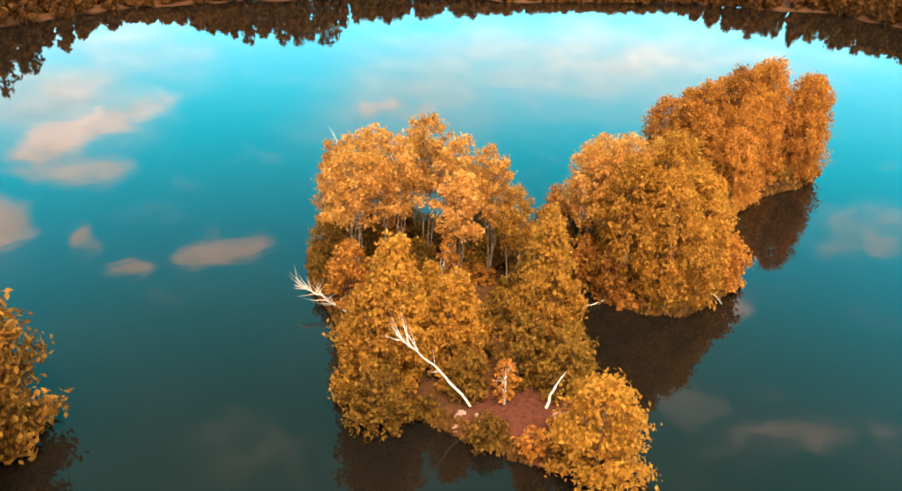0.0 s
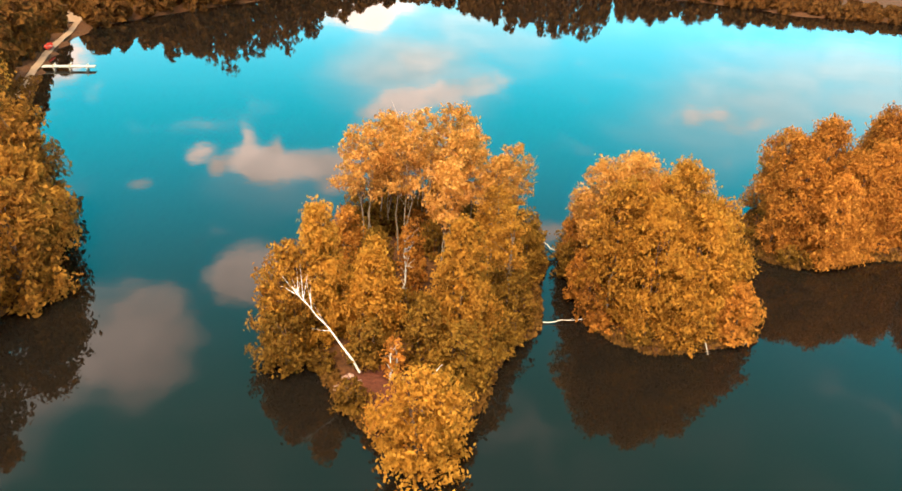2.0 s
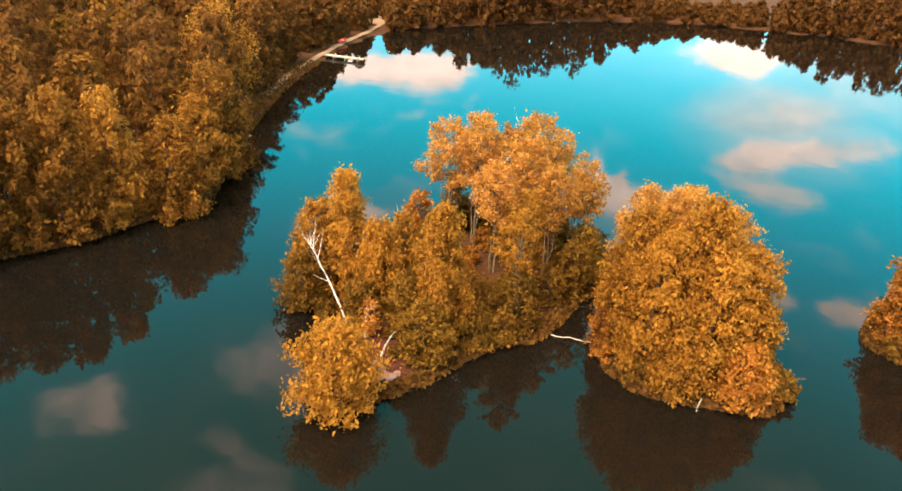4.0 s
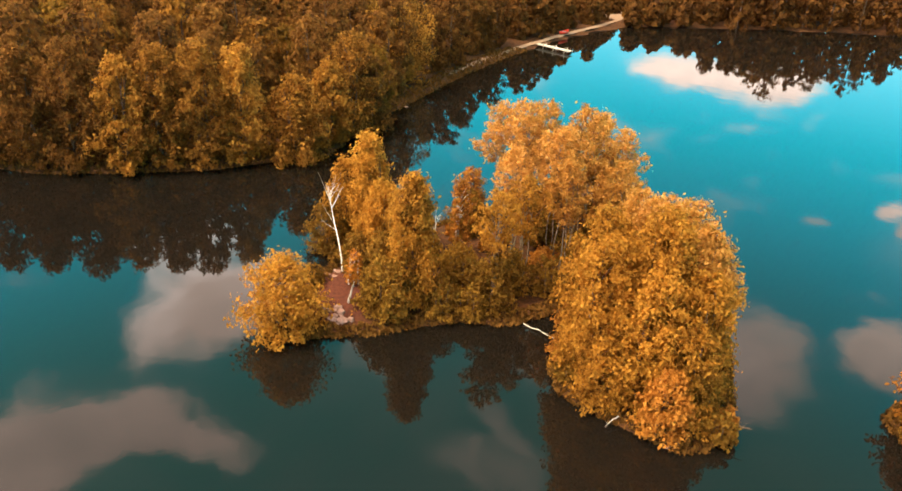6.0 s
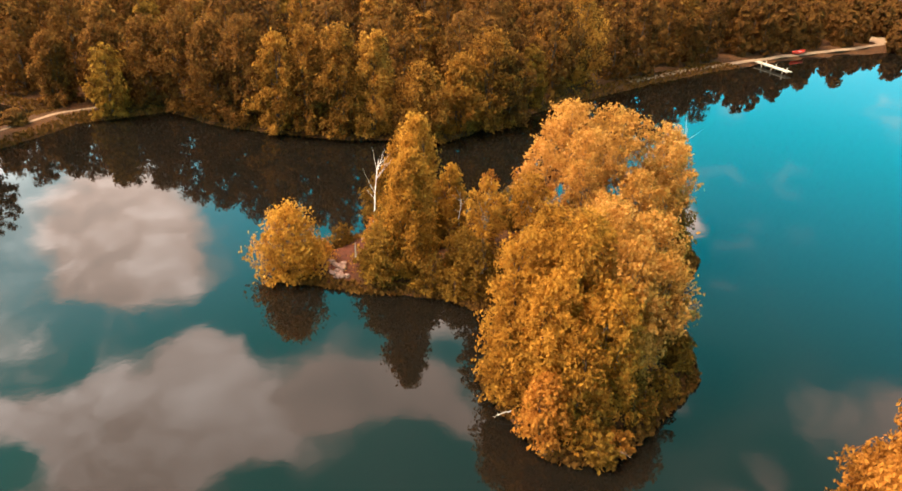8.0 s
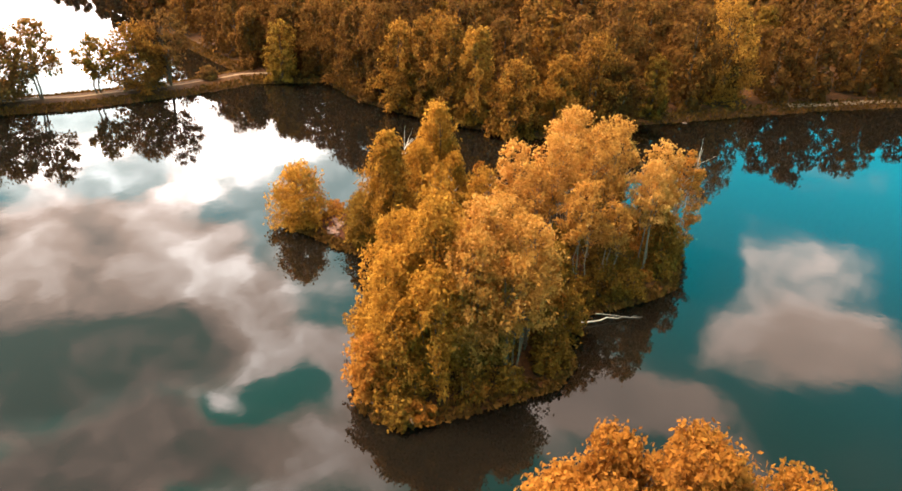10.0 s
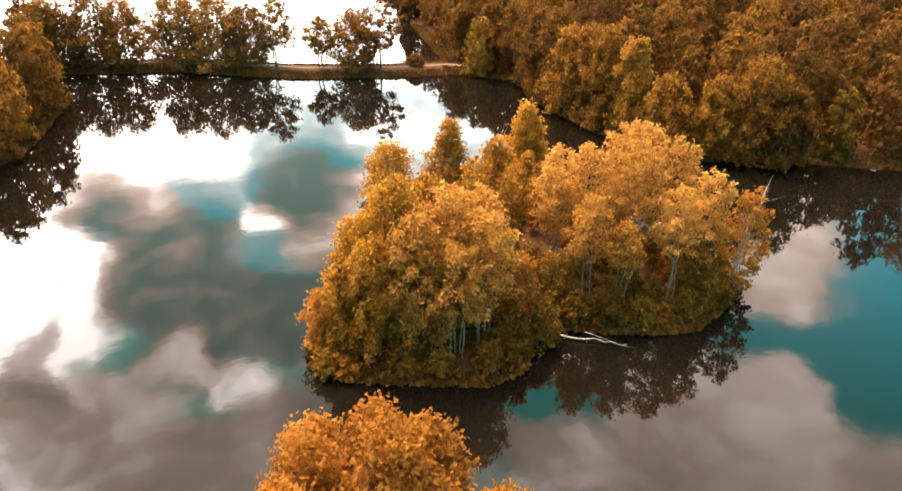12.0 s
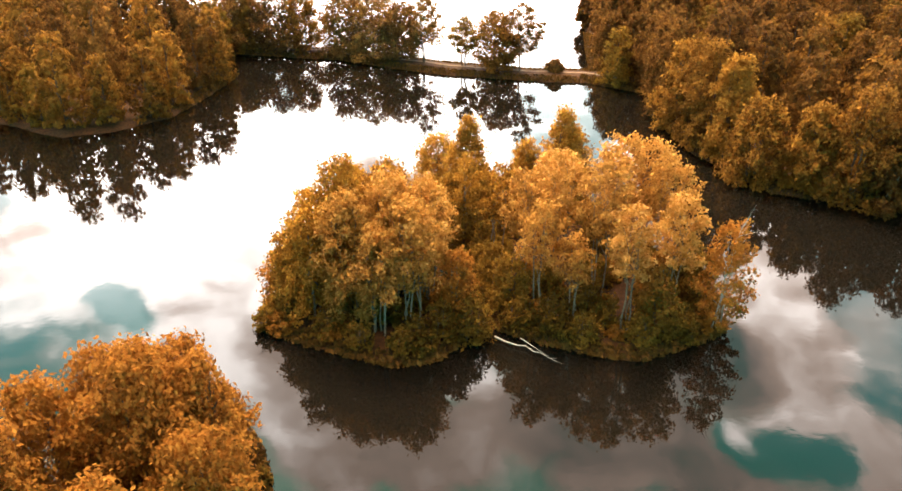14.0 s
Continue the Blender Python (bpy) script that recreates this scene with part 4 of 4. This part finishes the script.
branchy("fallen_birch", (5.2, 36.8, 0.75), (0.9, 36.0, 6.0), 0.075, 13, 1, BARK_WHITE, "leaning bare white birch trunk with forked branches", "dead tree", 0.62, 0.4, (0.14, 0.36), (0.40, 0.92))
branchy("tree_stub", (9.7, 36.9, 0.7), (10.7, 37.3, 3.0), 0.085, 1, 2, BARK_WHITE, "short broken white tree stub on the island", "dead tree")
branchy("dead_sapling", (7.0, 37.2, 0.7), (7.4, 37.6, 3.6), 0.06, 22, 3, BARK_RED, "small bare reddish brown sapling on the clearing", "dead tree", 0.9)
branchy("dead_tree", (-3.4, 47.6, 0.3), (-7.6, 49.4, 1.6), 0.07, 34, 4, WOOD_GREY, "bare bleached branches of a dead tree over the water", "dead tree", 0.55, 0.3, (0.15, 0.4), (0.1, 0.9))
branchy("dead_tree", (4.0, 44.0, 0.7), (4.6, 44.2, 5.6), 0.07, 10, 5, WOOD_GREY, "thin dead pale tree among the island bushes", "dead tree", 0.6)
branchy("dead_tree", (-5.6, 61.2, 0.4), (-6.0, 61.8, 9.2), 0.05, 14, 6, WOOD_GREY, "thin dead pale tree at the island's shore", "dead tree", 0.6)
branchy("leaning_birch", (-30.4, 42.6, 0.5), (-31.0, 44.6, 6.2), 0.08, 7, 7, BARK_BIRCH, "leaning pale birch trunk on the lake bank", "dead tree", 0.3)
branchy("floating_log", (13.1, 49.2, 0.10), (16.2, 51.2, 0.25), 0.05, 2, 8, WOOD_BARE, "pale fallen log lying across the channel", "log", 0.2, 0.03)
branchy("floating_log", (10.2, 60.4, 0.30), (6.3, 63.4, 0.06), 0.065, 3, 9, WOOD_BARE, "pale fallen log in the water by the island", "log", 0.2, 0.03)
branchy("floating_log", (8.4, 60.9, 0.35), (6.8, 62.9, 0.08), 0.035, 0, 10, WOOD_BARE, "thin pale branch in the water by the island", "log", 0.2, 0.02)
branchy("dead_branches", (26.2, 57.4, 0.4), (27.2, 58.7, 1.2), 0.05, 14, 11, BARK_BROWN, "dark bare branches hanging over the island's shore", "dead branch", 0.9)
branchy("roots", (24.2, 51.8, 0.5), (24.6, 50.8, 0.15), 0.05, 9, 12, WOOD_BARE, "bleached roots on the round island's shore", "dead wood", 0.9, 0.1)
for k, (x, y, lean_x, lean_y, tall) in enumerate([(16.6, 51.9, -0.3, -0.2, 5.0), (17.0, 51.6, 0.1, -0.3, 5.4), (16.2, 52.4, -0.4, 0.0, 4.6), (-1.9, 59.4, 0.7, -0.3, 8.4)]):
    z = float(height(x, y)) - 0.1
    branchy("birch_stem", (x, y, z), (x + lean_x, y + lean_y, z + tall), 0.10, 2, 20 + k, BARK_BIRCH, "slender white birch stem at the island's edge", "tree trunk", 0.3, 0.0)


def stone_pile(x, y, count, spread, size, seed, label):
    rng = np.random.default_rng(seed)
    thing = tagged(new("stone_pile"), label, "stones")
    thing.location = (x, y, max(float(height(x, y)), 0))
    for _ in range(count):
        bm = bmesh.new()
        bmesh.ops.create_icosphere(bm, subdivisions=2, radius=1.0)
        s = size * rng.uniform(0.5, 1.3)
        ph = rng.uniform(0, 6, 3)
        for v in bm.verts:
            k = 1 + 0.22 * math.sin(3.1 * v.co.x + ph[0]) + 0.18 * math.sin(4.3 * v.co.y + ph[1]) + 0.15 * math.sin(3.7 * v.co.z + ph[2])
            v.co = Vector((v.co.x * s * k * 1.2, v.co.y * s * k, v.co.z * s * k * 0.7))
        me = bpy.data.meshes.new("stone")
        bm.to_mesh(me)
        bm.free()
        me.materials.append(STONE)
        ob = under("stone", me, thing)
        dx, dy = rng.normal(size=2) * spread
        ob.location = (dx, dy, float(height(x + dx, y + dy)) - thing.location.z + 0.25 * s)
        ob.rotation_euler = (0, 0, rng.uniform(0, 6.28))
    return thing


stone_pile(11.2, 36.2, 16, 0.55, 0.24, 31, "pile of pale pinkish stones on the island clearing")
stone_pile(4.6, 36.0, 6, 0.40, 0.17, 32, "few pale stones beside the leaning trunk")
stone_pile(26.7, 54.3, 6, 0.35, 0.16, 33, "small pale stones at the island's tip")
stone_pile(-39.8, 48.6, 3, 0.30, 0.22, 34, "pale stones on the lake bank")


def build_jetty():
    base, tip = np.array((-75.6, 78.2)), np.array((-69.7, 82.5))
    way = unit(tip - base)
    out = np.array((-way[1], way[0]))
    thing = tagged(new("jetty"), "pale weathered wooden jetty on posts over the water", "jetty")
    thing.location = (*base, 0)
    turn = math.atan2(way[1], way[0])
    thing.rotation_euler = (0, 0, turn)
    long = float(np.linalg.norm(tip - base))
    plank = bpy.data.meshes.new("plank")
    bm = bmesh.new()
    bmesh.ops.create_cube(bm, size=1.0)
    bmesh.ops.scale(bm, vec=(0.26, 1.1, 0.05), verts=bm.verts)
    bmesh.ops.bevel(bm, geom=bm.edges[:], offset=0.008, segments=1)
    bm.to_mesh(plank)
    bm.free()
    plank.materials.append(PLANK)
    for k in range(int(long / 0.29)):
        ob = under("plank", plank, thing)
        ob.location = (0.14 + 0.29 * k, 0, 0.52)
    for side in (-0.45, 0.45):
        v, f = tube([(0, side, 0.44), (long / 2, side, 0.44), (long, side, 0.44)], (0.07, 0.07, 0.07), 6)
        under("beam", mesh_of("beam", v, f, PLANK), thing)
        for d in (1.6, 3.8, 6.2):
            v, f = tube([(d, side, -1.3), (d, side, 0.2), (d, side, 0.9)], (0.09, 0.09, 0.08), 8)
            under("post", mesh_of("post", v, f, WOOD_GREY, True), thing)


build_jetty()


def build_boat():
    """A small red rowing boat drawn up beside the path."""
    n, m = 13, 9
    u, w = np.meshgrid(np.linspace(-1, 1, n), np.linspace(-1, 1, m), indexing="ij")
    beam = 0.62 * (1 - np.abs(u) ** 2.4)
    x, y = 1.7 * u, beam * np.sin(w * np.pi / 2)
    z = 0.42 * np.abs(w) ** 2.2 + 0.22 * u**2 + 0.05
    i, j = np.meshgrid(np.arange(n - 1), np.arange(m - 1), indexing="ij")
    f = np.stack([i * m + j, (i + 1) * m + j, (i + 1) * m + j + 1, i * m + j + 1], -1).reshape(-1, 4)
    thing = tagged(new("rowing_boat"), "small red rowing boat drawn up beside the path", "boat")
    thing.location, thing.rotation_euler = (-84.2, 86.2, float(height(-84.2, 86.2)) + 0.02), (0, 0, 2.3)
    hull = under("hull", mesh_of("hull", np.stack([x, y, z], -1).reshape(-1, 3), f, RED_PAINT, True), thing)
    hull.modifiers.new("wall", "SOLIDIFY").thickness = 0.04
    for d in (-0.6, 0.5):
        v, q = tube([(d, -0.5, 0.36), (d, 0, 0.36), (d, 0.5, 0.36)], (0.09, 0.09, 0.09), 4)
        under("bench", mesh_of("bench", v, q, PLANK), thing)


build_boat()


# ---- grass along the shores ----
def grass(name, box, count, seed, low, high, label):
    rng = np.random.default_rng(seed)
    x, y = rng.uniform(box[0], box[1], count * 6), rng.uniform(box[2], box[3], count * 6)
    d = land(x, y)
    ok = (d > low) & (d < high)
    x, y = x[ok][:count], y[ok][:count]
    z = np.maximum(height(x, y), 0.0)
    n = len(x)
    p = np.stack([x, y, z + rng.uniform(0.0, 0.22, n)], 1)
    out = unit(rng.normal(size=(n, 3)) * (1, 1, -0.2))
    tagged(new(name, mesh_of(name, *leaves(rng, p, out, 0.34, 0.8), REED)), label, "grass", kind="stuff")


grass("island_grass", (-9, 29, 29, 65), 12000, 41, -0.2, 1.0, "dry orange brown grass along the islands' banks")
grass("north_island_grass", (24, 46, 67, 92), 4000, 42, -0.2, 1.0, "dry orange brown grass along the bank")
grass("bank_grass", (-72, -14, -12, 76), 13000, 43, -0.2, 2.5, "dry orange brown grass along the lake bank")
grass("embankment_grass", (-24, 46, -42, 2), 12000, 44, -0.2, 1.7, "dry brown grass on the embankment")
